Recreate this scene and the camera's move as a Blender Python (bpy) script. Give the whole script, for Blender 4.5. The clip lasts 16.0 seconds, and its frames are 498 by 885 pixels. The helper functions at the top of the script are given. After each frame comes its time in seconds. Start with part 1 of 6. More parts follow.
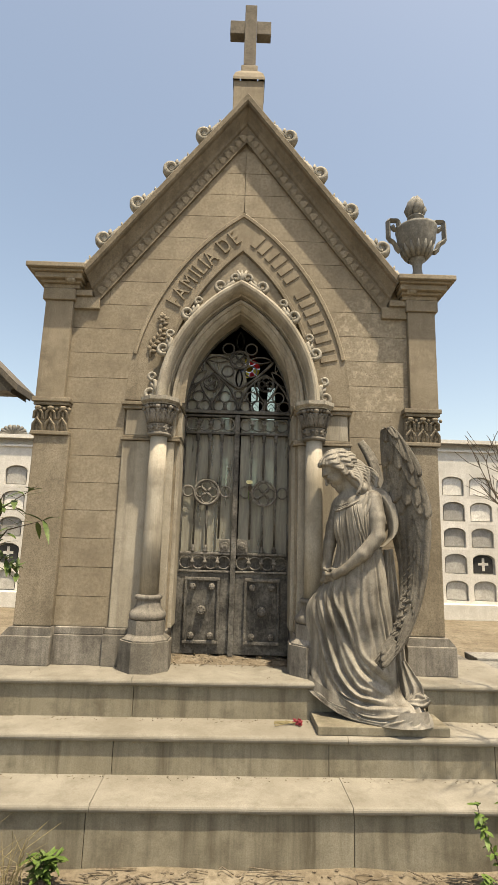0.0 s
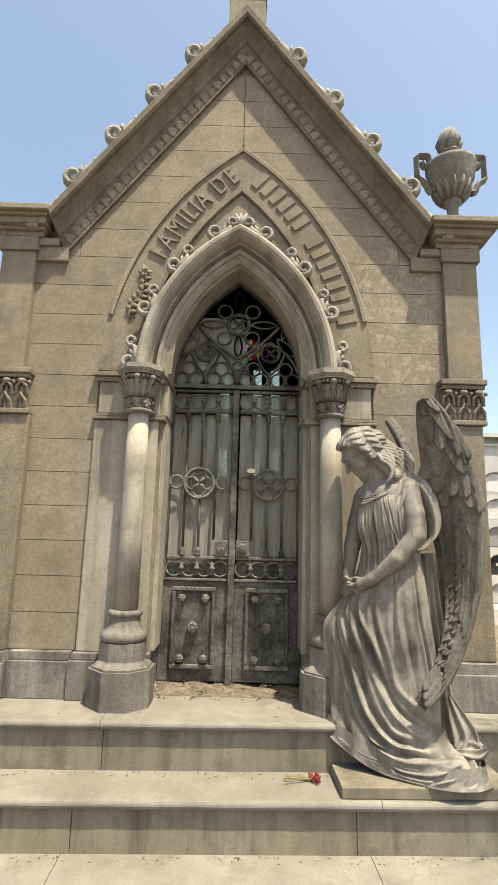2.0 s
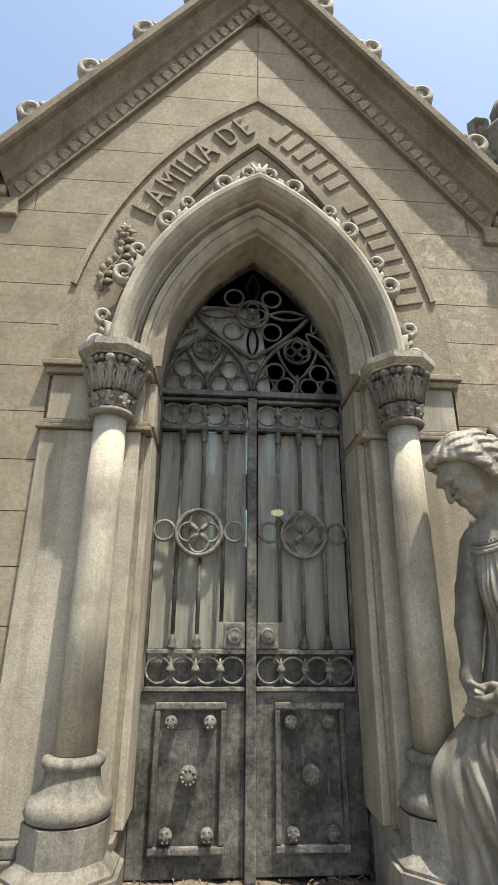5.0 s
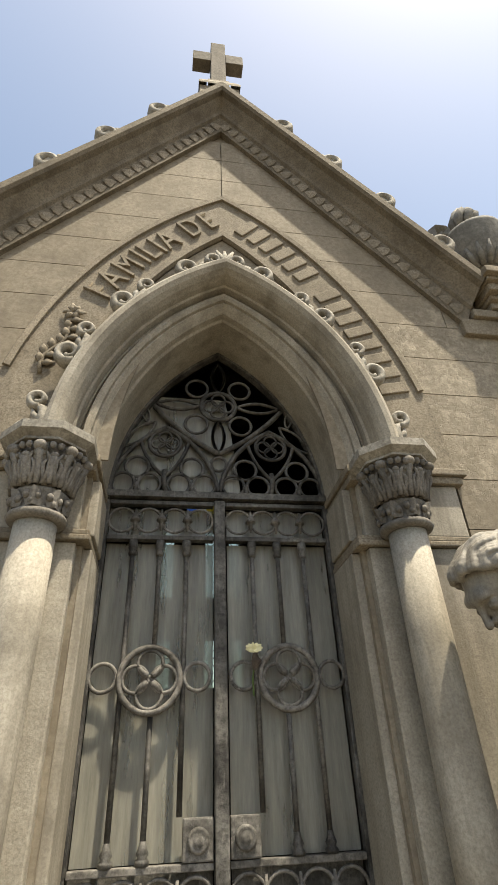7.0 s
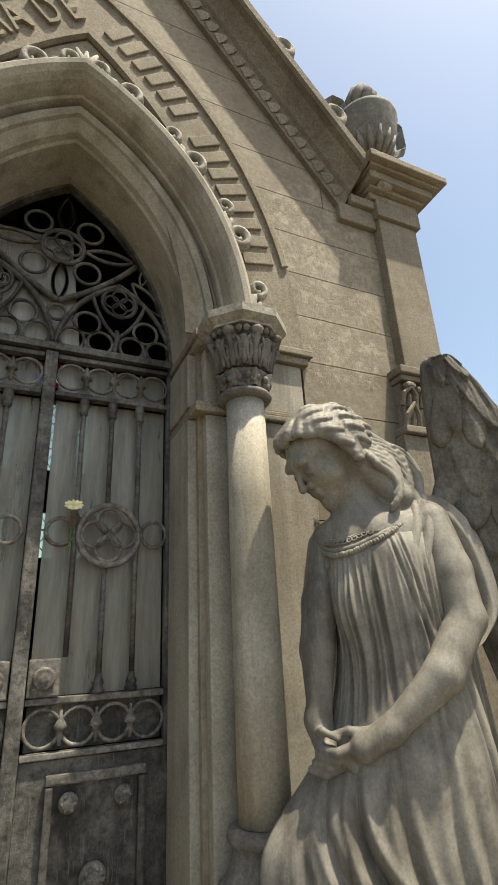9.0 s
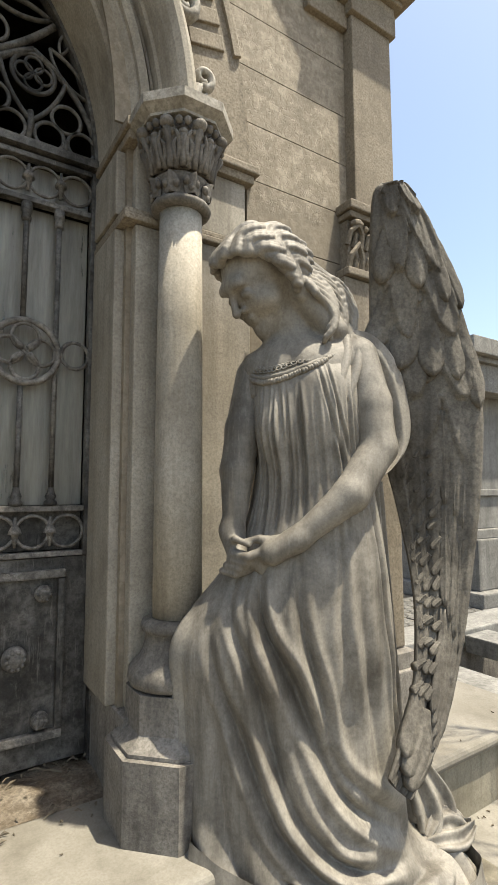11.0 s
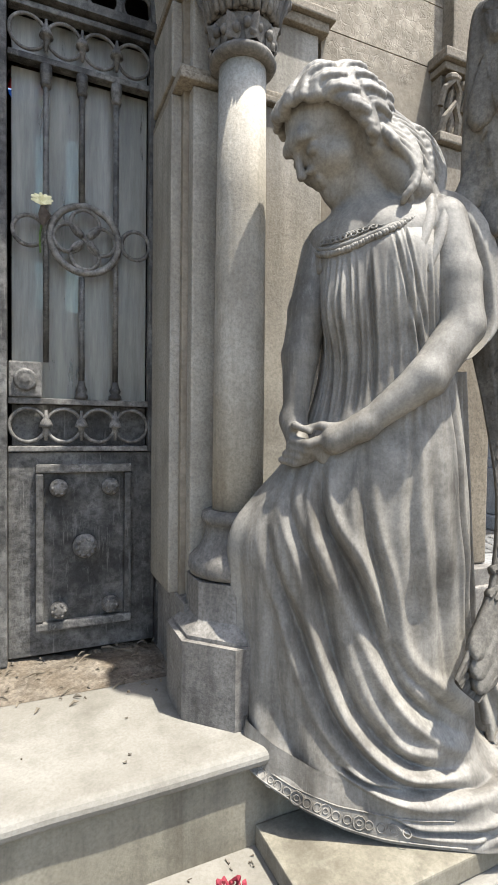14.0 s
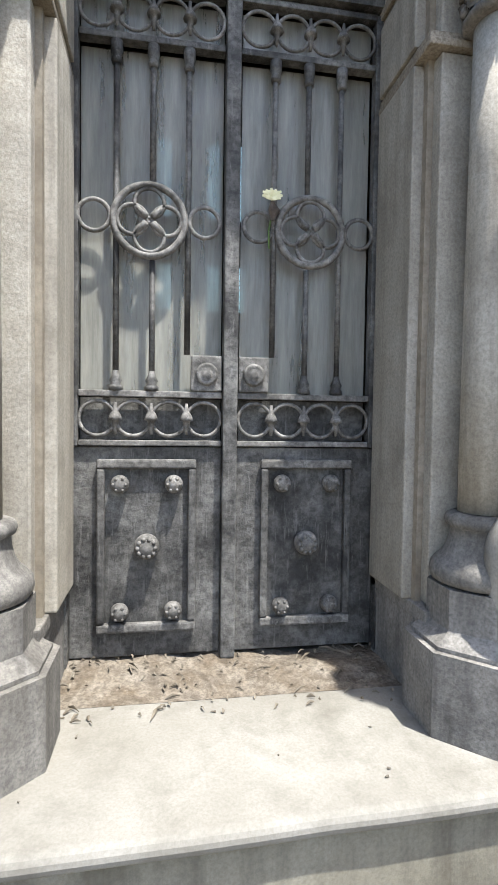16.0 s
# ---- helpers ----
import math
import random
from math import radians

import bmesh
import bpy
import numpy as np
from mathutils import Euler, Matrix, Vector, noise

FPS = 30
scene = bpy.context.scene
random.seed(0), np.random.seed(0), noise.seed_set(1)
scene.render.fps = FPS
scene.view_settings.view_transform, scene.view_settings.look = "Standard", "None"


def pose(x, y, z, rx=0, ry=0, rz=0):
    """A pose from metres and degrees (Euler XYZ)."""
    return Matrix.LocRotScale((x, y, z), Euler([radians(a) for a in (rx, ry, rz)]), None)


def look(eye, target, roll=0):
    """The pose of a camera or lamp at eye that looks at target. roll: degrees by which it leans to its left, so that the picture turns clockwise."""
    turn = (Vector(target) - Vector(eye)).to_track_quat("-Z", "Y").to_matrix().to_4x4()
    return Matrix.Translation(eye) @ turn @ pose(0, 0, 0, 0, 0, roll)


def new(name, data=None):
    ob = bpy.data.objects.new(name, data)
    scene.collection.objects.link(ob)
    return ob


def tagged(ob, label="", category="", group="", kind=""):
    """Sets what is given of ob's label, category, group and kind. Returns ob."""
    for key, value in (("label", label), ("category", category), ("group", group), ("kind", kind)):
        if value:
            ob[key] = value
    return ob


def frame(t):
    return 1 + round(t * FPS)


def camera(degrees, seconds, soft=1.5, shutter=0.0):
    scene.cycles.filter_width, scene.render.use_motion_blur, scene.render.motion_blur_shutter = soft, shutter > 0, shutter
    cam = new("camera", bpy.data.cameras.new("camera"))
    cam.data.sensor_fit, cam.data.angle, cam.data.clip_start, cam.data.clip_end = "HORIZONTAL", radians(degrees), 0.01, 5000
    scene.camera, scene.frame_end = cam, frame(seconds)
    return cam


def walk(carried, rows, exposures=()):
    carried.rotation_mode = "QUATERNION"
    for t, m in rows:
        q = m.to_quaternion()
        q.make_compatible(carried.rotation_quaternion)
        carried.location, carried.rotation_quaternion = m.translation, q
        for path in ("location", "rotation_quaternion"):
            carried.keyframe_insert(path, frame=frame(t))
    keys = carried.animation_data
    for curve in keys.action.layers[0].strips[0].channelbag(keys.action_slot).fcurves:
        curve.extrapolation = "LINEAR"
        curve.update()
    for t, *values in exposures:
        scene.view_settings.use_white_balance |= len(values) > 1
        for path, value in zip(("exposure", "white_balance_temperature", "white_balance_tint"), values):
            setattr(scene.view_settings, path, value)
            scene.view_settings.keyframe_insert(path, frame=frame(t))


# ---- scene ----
cam = camera(51.8, 16.0, soft=1.0)
PATH = [
    (0, (0.059, -3.897, 0.892), (0.078, -1.932, 1.268), 1.7),
    (0.5, (0.131, -3.679, 0.873), (0.118, -1.713, 1.244), 1.6),
    (1, (0.223, -3.497, 0.903), (0.176, -1.535, 1.284), 1.7),
    (1.5, (0.181, -3.332, 0.898), (0.158, -1.37, 1.285), 1.6),
    (2, (0.078, -3.152, 0.907), (0.087, -1.187, 1.279), 1.5),
    (2.5, (0.084, -2.939, 0.867), (0.067, -0.971, 1.222), 1.5),
    (3, (0.09, -2.739, 0.878), (0.061, -0.768, 1.215), 1.8),
    (3.5, (0.034, -2.556, 0.868), (0.046, -0.584, 1.201), 1.8),
    (4, (-0.112, -2.351, 0.89), (-0.02, -0.387, 1.256), 1.3),
    (4.5, (-0.164, -2.184, 0.873), (-0.048, -0.249, 1.362), 1.0),
    (4.7, (-0.169, -2.103, 0.864), (-0.045, -0.189, 1.431), 0.8),
    (6.8, (-0.214, -1.6, 0.981), (0.027, 0.053, 2.08), -2.6),
    (7, (-0.183, -1.579, 0.984), (0.099, 0.069, 2.081), -2.7),
    (7.5, (-0.125, -1.556, 0.988), (0.286, 0.092, 2.044), -3.2),
    (8, (-0.076, -1.524, 0.969), (0.479, 0.139, 1.93), -3.5),
    (8.5, (-0.052, -1.491, 0.941), (0.635, 0.186, 1.786), -3.4),
    (9, (-0.052, -1.467, 0.918), (0.741, 0.221, 1.64), -2.9),
    (9.5, (-0.041, -1.442, 0.893), (0.84, 0.254, 1.481), -2.3),
    (10, (-0.014, -1.422, 0.861), (0.93, 0.28, 1.321), -1.7),
    (10.2, (-0.027, -1.428, 0.869), (0.957, 0.269, 1.257), -1.1),
    (12.3, (-0.017, -1.371, 0.772), (1.103, 0.286, 0.805), 0.5),
    (12.5, (-0.001, -1.375, 0.772), (1.108, 0.29, 0.773), 0.6),
    (13, (0.047, -1.365, 0.748), (1.112, 0.327, 0.691), 0.9),
    (13.5, (0.088, -1.345, 0.72), (1.04, 0.412, 0.647), 1.0),
    (14, (0.067, -1.353, 0.716), (0.868, 0.479, 0.657), 0.7),
    (14.5, (0.042, -1.357, 0.725), (0.702, 0.531, 0.665), 0.6),
    (15, (0.003, -1.345, 0.719), (0.527, 0.583, 0.645), 0.5),
    (15.5, (-0.108, -1.321, 0.727), (0.308, 0.633, 0.627), 0.7),
    (16, (-0.181, -1.217, 0.704), (0.138, 0.756, 0.632), 0.8),
]
walk(cam, [(t, look(eye, target, roll)) for t, eye, target, roll in PATH],
     [(0, 0.90, 8500, 8), (3.5, 1.18, 7000, 5), (4.7, 1.18, 7000, 5), (7.0, 0.92, 7600, 6), (9.0, 0.88, 7450, 4), (10.0, 1.0, 7350, 6), (12.5, 1.18, 6800, 7), (14.5, 1.54, 6150, 9), (16, 1.62, 6000, 9)])

# ---- world and sun ----
SUN = Vector((0.205, -0.262, 0.943)).normalized()
world = bpy.data.worlds.new("sky")
scene.world = world
world.use_nodes = True
wn = world.node_tree
sky = wn.nodes.new("ShaderNodeTexSky")
sky.sky_type = "NISHITA"
sky.sun_disc = False
sky.sun_elevation = math.asin(SUN.z)
sky.sun_rotation = math.atan2(SUN.x, SUN.y)
sky.air_density, sky.dust_density, sky.ozone_density = 1.0, 2.2, 0.8
wn.nodes["Background"].inputs[1].default_value = 0.145
wn.links.new(sky.outputs[0], wn.nodes["Background"].inputs[0])
lamp = bpy.data.lights.new("sun", "SUN")
lamp.energy, lamp.angle, lamp.color = 4.3, radians(0.9), (1.0, 0.95, 0.87)
new("sun", lamp).matrix_world = look(SUN * 30, (0, 0, 0))


# ---- materials ----
def surface(name, base, dark, light, rough=0.85, grain=60, bump=0.25, streak=0.35, stain=1.6, metal=0.0, spread=0.10, speck=0.0, spec=0.3, crackle=0.0, mottle=0.4, fleck=0.6, peel=0.0):
    """A weathered mineral or metal surface: broad stains, runs down the face, fine grain and relief."""
    m = bpy.data.materials.new(name)
    m.use_nodes = True
    t = m.node_tree
    n, k = t.nodes, t.links
    b = n["Principled BSDF"]
    pos = n.new("ShaderNodeNewGeometry").outputs["Position"]

    def noisy(scale, detail=5, stretch=None, rough_=0.6):
        x = n.new("ShaderNodeTexNoise")
        x.inputs["Scale"].default_value, x.inputs["Detail"].default_value, x.inputs["Roughness"].default_value = scale, detail, rough_
        if stretch:
            mp = n.new("ShaderNodeMapping")
            mp.inputs["Scale"].default_value = stretch
            k.new(pos, mp.inputs["Vector"])
            k.new(mp.outputs[0], x.inputs["Vector"])
        else:
            k.new(pos, x.inputs["Vector"])
        return x.outputs["Fac"]

    def ramp(fac, a, c):
        r = n.new("ShaderNodeMapRange")
        r.inputs["From Min"].default_value, r.inputs["From Max"].default_value = a, c
        k.new(fac, r.inputs["Value"])
        return r.outputs[0]

    def mix(fac, a, c, kind="MIX"):
        x = n.new("ShaderNodeMix")
        x.data_type, x.blend_type = "RGBA", kind
        for socket, value in ((x.inputs[0], fac), (x.inputs[6], a), (x.inputs[7], c)):
            if isinstance(value, (int, float)):
                socket.default_value = value
            elif isinstance(value, tuple):
                socket.default_value = (*value, 1)
            else:
                k.new(value, socket)
        return x.outputs[2]

    def times(fac, v):
        x = n.new("ShaderNodeMath")
        x.operation = "MULTIPLY"
        k.new(fac, x.inputs[0])
        x.inputs[1].default_value = v
        return x.outputs[0]

    col = mix(ramp(noisy(stain, 6), 0.35, 0.68), base, light)
    col = mix(times(ramp(noisy(stain * 2.3 + 0.7, 7, None, 0.7), 0.48, 0.72), 0.7), col, dark)
    if streak:
        col = mix(times(ramp(noisy(1.0, 6, (9, 9, 0.7), 0.65), 0.46, 0.74), streak), col, dark)
        col = mix(times(ramp(noisy(1.0, 5, (14, 14, 0.9), 0.6), 0.55, 0.8), streak * 0.8), col, light)
    fine = noisy(grain, 8, None, 0.75)
    col = mix(times(ramp(noisy(grain * 0.22, 7, None, 0.7), 0.45, 0.7), mottle), col, dark)
    col = mix(times(ramp(noisy(grain * 0.3 + 3, 8, None, 0.75), 0.55, 0.75), mottle), col, light)
    col = mix(times(ramp(fine, 0.42, 0.62), fleck), col, dark)
    if crackle:
        flake = n.new("ShaderNodeMath")
        flake.operation = "MULTIPLY"
        far = n.new("ShaderNodeVectorMath")
        far.operation = "DISTANCE"
        far.inputs[1].default_value = (1.12, 0.0, 2.32)
        k.new(pos, far.inputs[0])
        near = n.new("ShaderNodeMath")
        near.operation = "MULTIPLY_ADD"
        near.inputs[1].default_value, near.inputs[2].default_value = -0.55, 0.42
        k.new(far.outputs["Value"], near.inputs[0])
        both = n.new("ShaderNodeMath")
        both.operation, both.use_clamp = "ADD", True
        k.new(near.outputs[0], both.inputs[0])
        k.new(noisy(2.6, 5), both.inputs[1])
        patch = ramp(both.outputs[0], 0.56, 0.66)
        k.new(patch, flake.inputs[0])
        k.new(ramp(noisy(16, 6, None, 0.75), 0.5, 0.62), flake.inputs[1])
        col = mix(times(flake.outputs[0], 0.55), col, tuple(min(0.8, 1.35 * v) for v in light))
    if peel:
        col = mix(times(ramp(noisy(1.0, 9, (70, 70, 7), 0.78), 0.56, 0.62), peel), col, light)
        col = mix(times(ramp(noisy(1.0, 8, (22, 22, 3), 0.75), 0.60, 0.66), peel * 0.6), col, light)
    if speck:
        col = mix(times(ramp(noisy(grain * 0.35, 9, None, 0.8), 0.56, 0.66), speck), col, light)
    rnd = n.new("ShaderNodeObjectInfo").outputs["Random"]
    hsv = n.new("ShaderNodeHueSaturation")
    k.new(ramp_range(n, k, rnd, 1 - spread, 1 + spread), hsv.inputs["Value"])
    k.new(col, hsv.inputs["Color"])
    k.new(hsv.outputs[0], b.inputs["Base Color"])
    k.new(ramp_range(n, k, fine, rough - 0.1, min(1, rough + 0.12)), b.inputs["Roughness"])
    b.inputs["Metallic"].default_value = metal
    b.inputs["Specular IOR Level"].default_value = spec
    h1 = n.new("ShaderNodeBump")
    h1.inputs["Strength"].default_value, h1.inputs["Distance"].default_value = bump, 0.004
    k.new(fine, h1.inputs["Height"])
    h2 = n.new("ShaderNodeBump")
    h2.inputs["Strength"].default_value, h2.inputs["Distance"].default_value = bump * 0.8, 0.012
    k.new(noisy(9, 6), h2.inputs["Height"])
    k.new(h1.outputs[0], h2.inputs["Normal"])
    last = h2
    if crackle:
        v = n.new("ShaderNodeTexVoronoi")
        v.feature, v.inputs["Scale"].default_value = "DISTANCE_TO_EDGE", 30
        wob = n.new("ShaderNodeTexNoise")
        wob.inputs["Scale"].default_value, wob.inputs["Detail"].default_value = 14, 5
        k.new(pos, wob.inputs["Vector"])
        add = n.new("ShaderNodeVectorMath")
        add.operation = "MULTIPLY_ADD"
        add.inputs[1].default_value = (0.12, 0.12, 0.12)
        k.new(wob.outputs["Color"], add.inputs[0])
        k.new(pos, add.inputs[2])
        k.new(add.outputs[0], v.inputs["Vector"])
        c = n.new("ShaderNodeMath")
        c.operation = "MULTIPLY"
        k.new(ramp(v.outputs["Distance"], 0.0, 0.06), c.inputs[0])
        k.new(patch, c.inputs[1])
        h3 = n.new("ShaderNodeBump")
        h3.inputs["Strength"].default_value, h3.inputs["Distance"].default_value = crackle, 0.006
        k.new(c.outputs[0], h3.inputs["Height"])
        k.new(last.outputs[0], h3.inputs["Normal"])
        last = h3
    k.new(last.outputs[0], b.inputs["Normal"])
    return m


def ramp_range(n, k, fac, lo, hi):
    r = n.new("ShaderNodeMapRange")
    r.inputs["To Min"].default_value, r.inputs["To Max"].default_value = lo, hi
    k.new(fac, r.inputs["Value"])
    return r.outputs[0]


STONE = surface("facade_render", (0.228, 0.192, 0.139), (0.092, 0.075, 0.053), (0.318, 0.274, 0.210), 0.82, 120, 0.35, 0.45, mottle=0.25, fleck=0.7)
# Facade brown darkened: the shade under the projecting coping, put into the colour.
COPING = surface("shade_darkened_coping", (0.150, 0.124, 0.088), (0.058, 0.047, 0.033), (0.225, 0.192, 0.146), 0.85, 110, 0.4, 0.6, 2.4, mottle=0.3, fleck=0.6)
WALL = surface("wall_render", (0.222, 0.186, 0.134), (0.126, 0.103, 0.074), (0.300, 0.262, 0.202), 0.8, 45, 0.3, 0.25, 1.1, spread=0.05, crackle=0.35)
PALE = surface("pale_dressed_stone", (0.300, 0.268, 0.211), (0.120, 0.103, 0.079), (0.420, 0.388, 0.326), 0.8, 130, 0.35, 0.85, 1.4, mottle=0.12, fleck=0.45)
WORN = surface("worn_carving", (0.285, 0.263, 0.221), (0.097, 0.085, 0.067), (0.392, 0.370, 0.321), 0.8, 70, 0.4, 0.2, 7)
BASE = surface("plinth_stone", (0.150, 0.136, 0.113), (0.040, 0.036, 0.032), (0.285, 0.264, 0.232), 0.85, 120, 0.4, 1.0, 2.2, mottle=0.2, fleck=0.5)
TREAD = surface("tread_marble", (0.172, 0.158, 0.130), (0.110, 0.099, 0.078), (0.255, 0.240, 0.206), 0.8, 140, 0.25, 0.0, 2.6, spread=0.04, mottle=0.12, fleck=0.35)
RISER = surface("riser_marble", (0.189, 0.168, 0.123), (0.079, 0.068, 0.048), (0.264, 0.242, 0.187), 0.85, 130, 0.3, 0.9, 2.0, mottle=0.08, fleck=0.35)
MARBLE = surface("statue_marble", (0.180, 0.164, 0.136), (0.046, 0.039, 0.030), (0.300, 0.279, 0.240), 0.6, 140, 0.22, 1.0, 3.2, spec=0.35, mottle=0.16, fleck=0.30, peel=0.22)
GRIME = surface("grimed_marble", (0.105, 0.095, 0.078), (0.032, 0.028, 0.023), (0.225, 0.206, 0.172), 0.75, 110, 0.5, 0.7, 4.0, mottle=0.35, fleck=0.5)
IRON = surface("weathered_iron", (0.034, 0.032, 0.029), (0.008, 0.007, 0.006), (0.21, 0.20, 0.18), 0.6, 60, 0.8, 0.2, 6, metal=0.2, speck=0.22, spec=0.4, peel=0.4, mottle=0.2)
DUSTY = surface("dusty_iron", (0.105, 0.098, 0.086), (0.026, 0.024, 0.021), (0.33, 0.31, 0.28), 0.75, 60, 0.5, 0.2, 9, metal=0.15, speck=0.5)
SLATE = surface("roof_slate", (0.120, 0.105, 0.083), (0.045, 0.038, 0.032), (0.180, 0.158, 0.128), 0.85, 50, 0.4, 0.5)
WHITE = surface("lime_plaster", (0.580, 0.565, 0.530), (0.400, 0.385, 0.350), (0.660, 0.645, 0.615), 0.9, 30, 0.2, 0.35, 1.0)
PLAQUE = surface("niche_plaque", (0.470, 0.460, 0.430), (0.280, 0.270, 0.250), (0.620, 0.610, 0.580), 0.6, 30, 0.2, 0.3, 1.5, spread=0.5)
BLACKM = surface("dark_plaque", (0.035, 0.035, 0.038), (0.02, 0.02, 0.02), (0.06, 0.06, 0.06), 0.4, 30, 0.1, 0.0)
# Near black: the dimness of the closed room is put into its colour.
DARKIN = surface("unlit_interior_plaster", (0.05, 0.047, 0.042), (0.024, 0.021, 0.019), (0.066, 0.062, 0.056), 0.9, 30, 0.2, 0.3)
EARTH = surface("dry_earth", (0.165, 0.138, 0.102), (0.079, 0.063, 0.044), (0.231, 0.204, 0.160), 0.97, 26, 0.9, 0.0, 1.2, speck=0.5, spec=0.1)
RUBBLE = surface("litter_soil", (0.126, 0.099, 0.069), (0.046, 0.036, 0.026), (0.240, 0.210, 0.168), 0.97, 90, 1.0, 0.0, 9, speck=0.6, spec=0.1)
COBBLE = surface("paving_stone", (0.119, 0.115, 0.105), (0.048, 0.046, 0.042), (0.189, 0.182, 0.164), 0.9, 40, 0.6, 0.0, 3, spread=0.25)
REDMARBLE = surface("red_marble", (0.075, 0.028, 0.024), (0.035, 0.014, 0.012), (0.13, 0.06, 0.05), 0.35, 40, 0.05, 0.1, 4)
GREYSTONE = surface("grey_tomb_stone", (0.205, 0.198, 0.180), (0.079, 0.076, 0.069), (0.291, 0.285, 0.260), 0.8, 40, 0.3, 0.6, 1.5)
BARK = surface("bark", (0.091, 0.070, 0.052), (0.036, 0.027, 0.021), (0.140, 0.115, 0.091), 0.95, 80, 0.6, 0.3, 8)
LEAF = surface("green_leaf", (0.068, 0.120, 0.022), (0.031, 0.058, 0.011), (0.112, 0.168, 0.040), 0.55, 60, 0.1, 0.0, 9, spread=0.3)
DRYGRASS = surface("dry_grass", (0.255, 0.210, 0.105), (0.128, 0.102, 0.051), (0.345, 0.300, 0.180), 0.9, 60, 0.1, 0.0, 9, spread=0.3)
PETAL = surface("red_petal", (0.252, 0.021, 0.036), (0.132, 0.009, 0.018), (0.330, 0.072, 0.084), 0.7, 60, 0.1, 0.0, 30)
CREAM = surface("cream_petal", (0.70, 0.66, 0.40), (0.50, 0.46, 0.22), (0.80, 0.78, 0.60), 0.7, 60, 0.1, 0.0, 30)


def glass(name, colour, see, rough=0.15):
    """Dusty window glass: part film of dirt, part clear."""
    m = bpy.data.materials.new(name)
    m.use_nodes = True
    t = m.node_tree
    n, k = t.nodes, t.links
    b = n["Principled BSDF"]
    cn = n.new("ShaderNodeTexNoise")
    cn.inputs["Scale"].default_value, cn.inputs["Detail"].default_value, cn.inputs["Roughness"].default_value = 1.0, 9, 0.75
    cm_ = n.new("ShaderNodeMapping")
    cm_.inputs["Scale"].default_value = (26, 26, 2.6)
    cr = n.new("ShaderNodeValToRGB")
    cr.color_ramp.elements[0].position, cr.color_ramp.elements[1].position = 0.38, 0.66
    cr.color_ramp.elements[0].color = (*[0.66 * v for v in colour], 1)
    cr.color_ramp.elements[1].color = (*[min(0.8, 1.2 * v) for v in colour], 1)
    k.new(cm_.outputs[0], cn.inputs["Vector"])
    k.new(cn.outputs["Fac"], cr.inputs[0])
    k.new(cr.outputs[0], b.inputs["Base Color"])
    b.inputs["Roughness"].default_value = rough
    b.inputs["Specular IOR Level"].default_value = 0.6
    tr = n.new("ShaderNodeBsdfTransparent")
    tr.inputs[0].default_value = (0.85, 0.9, 0.88, 1)
    pos = n.new("ShaderNodeNewGeometry").outputs["Position"]
    mp = n.new("ShaderNodeMapping")
    mp.inputs["Scale"].default_value = (14, 14, 1.2)
    k.new(pos, mp.inputs["Vector"])
    k.new(pos, cm_.inputs["Vector"])
    x = n.new("ShaderNodeTexNoise")
    x.inputs["Scale"].default_value, x.inputs["Detail"].default_value = 1.0, 8
    k.new(mp.outputs[0], x.inputs["Vector"])
    r = n.new("ShaderNodeMapRange")
    r.inputs["From Min"].default_value, r.inputs["From Max"].default_value = 0.3, 0.7
    r.inputs["To Min"].default_value, r.inputs["To Max"].default_value = see + 0.15, max(0.0, see - 0.15)
    k.new(x.outputs["Fac"], r.inputs["Value"])
    mx = n.new("ShaderNodeMixShader")
    k.new(r.outputs[0], mx.inputs[0])
    k.new(b.outputs[0], mx.inputs[1])
    k.new(tr.outputs[0], mx.inputs[2])
    k.new(mx.outputs[0], n["Material Output"].inputs[0])
    return m


DOORGLASS = glass("dirty_door_glass", (0.310, 0.296, 0.250), 0.40, 0.4)
LANCET = glass("pale_lead_glass", (0.55, 0.68, 0.62), 0.85, 0.3)
REDGLASS = glass("red_glass", (0.6, 0.02, 0.02), 0.2, 0.3)
YELGLASS = glass("yellow_glass", (0.8, 0.5, 0.05), 0.2, 0.3)
BLUGLASS = glass("blue_glass", (0.05, 0.15, 0.5), 0.2, 0.3)
for _m, _c in ((REDGLASS, (0.9, 0.03, 0.02)), (YELGLASS, (1.0, 0.6, 0.05)), (BLUGLASS, (0.1, 0.3, 0.9)), (LANCET, (0.97, 0.98, 0.86))):
    _m.node_tree.nodes["Transparent BSDF"].inputs[0].default_value = (*_c, 1)


# ---- mesh helpers ----
def part(name, bm, material, parent=None, label="", smooth=False, where=None, **tags):
    """Links a bmesh as one mesh object, under a thing or a part."""
    bmesh.ops.recalc_face_normals(bm, faces=bm.faces)
    me = bpy.data.meshes.new(name)
    bm.to_mesh(me)
    bm.free()
    me.materials.append(material)
    if smooth:
        me.shade_smooth()
    ob = new(name, me)
    ob.parent = parent
    if where is not None:
        ob.matrix_basis = where
    return tagged(ob, label, **tags)


def piece(name, mesh, parent, where):
    """One more object on a mesh that alike pieces share."""
    ob = new(name, mesh)
    ob.parent = parent
    ob.matrix_basis = where
    return ob


def thing(name, label, category, group="", kind="", at=(0, 0, 0)):
    ob = new(name)
    ob.location = at
    return tagged(ob, label, category, group, kind)


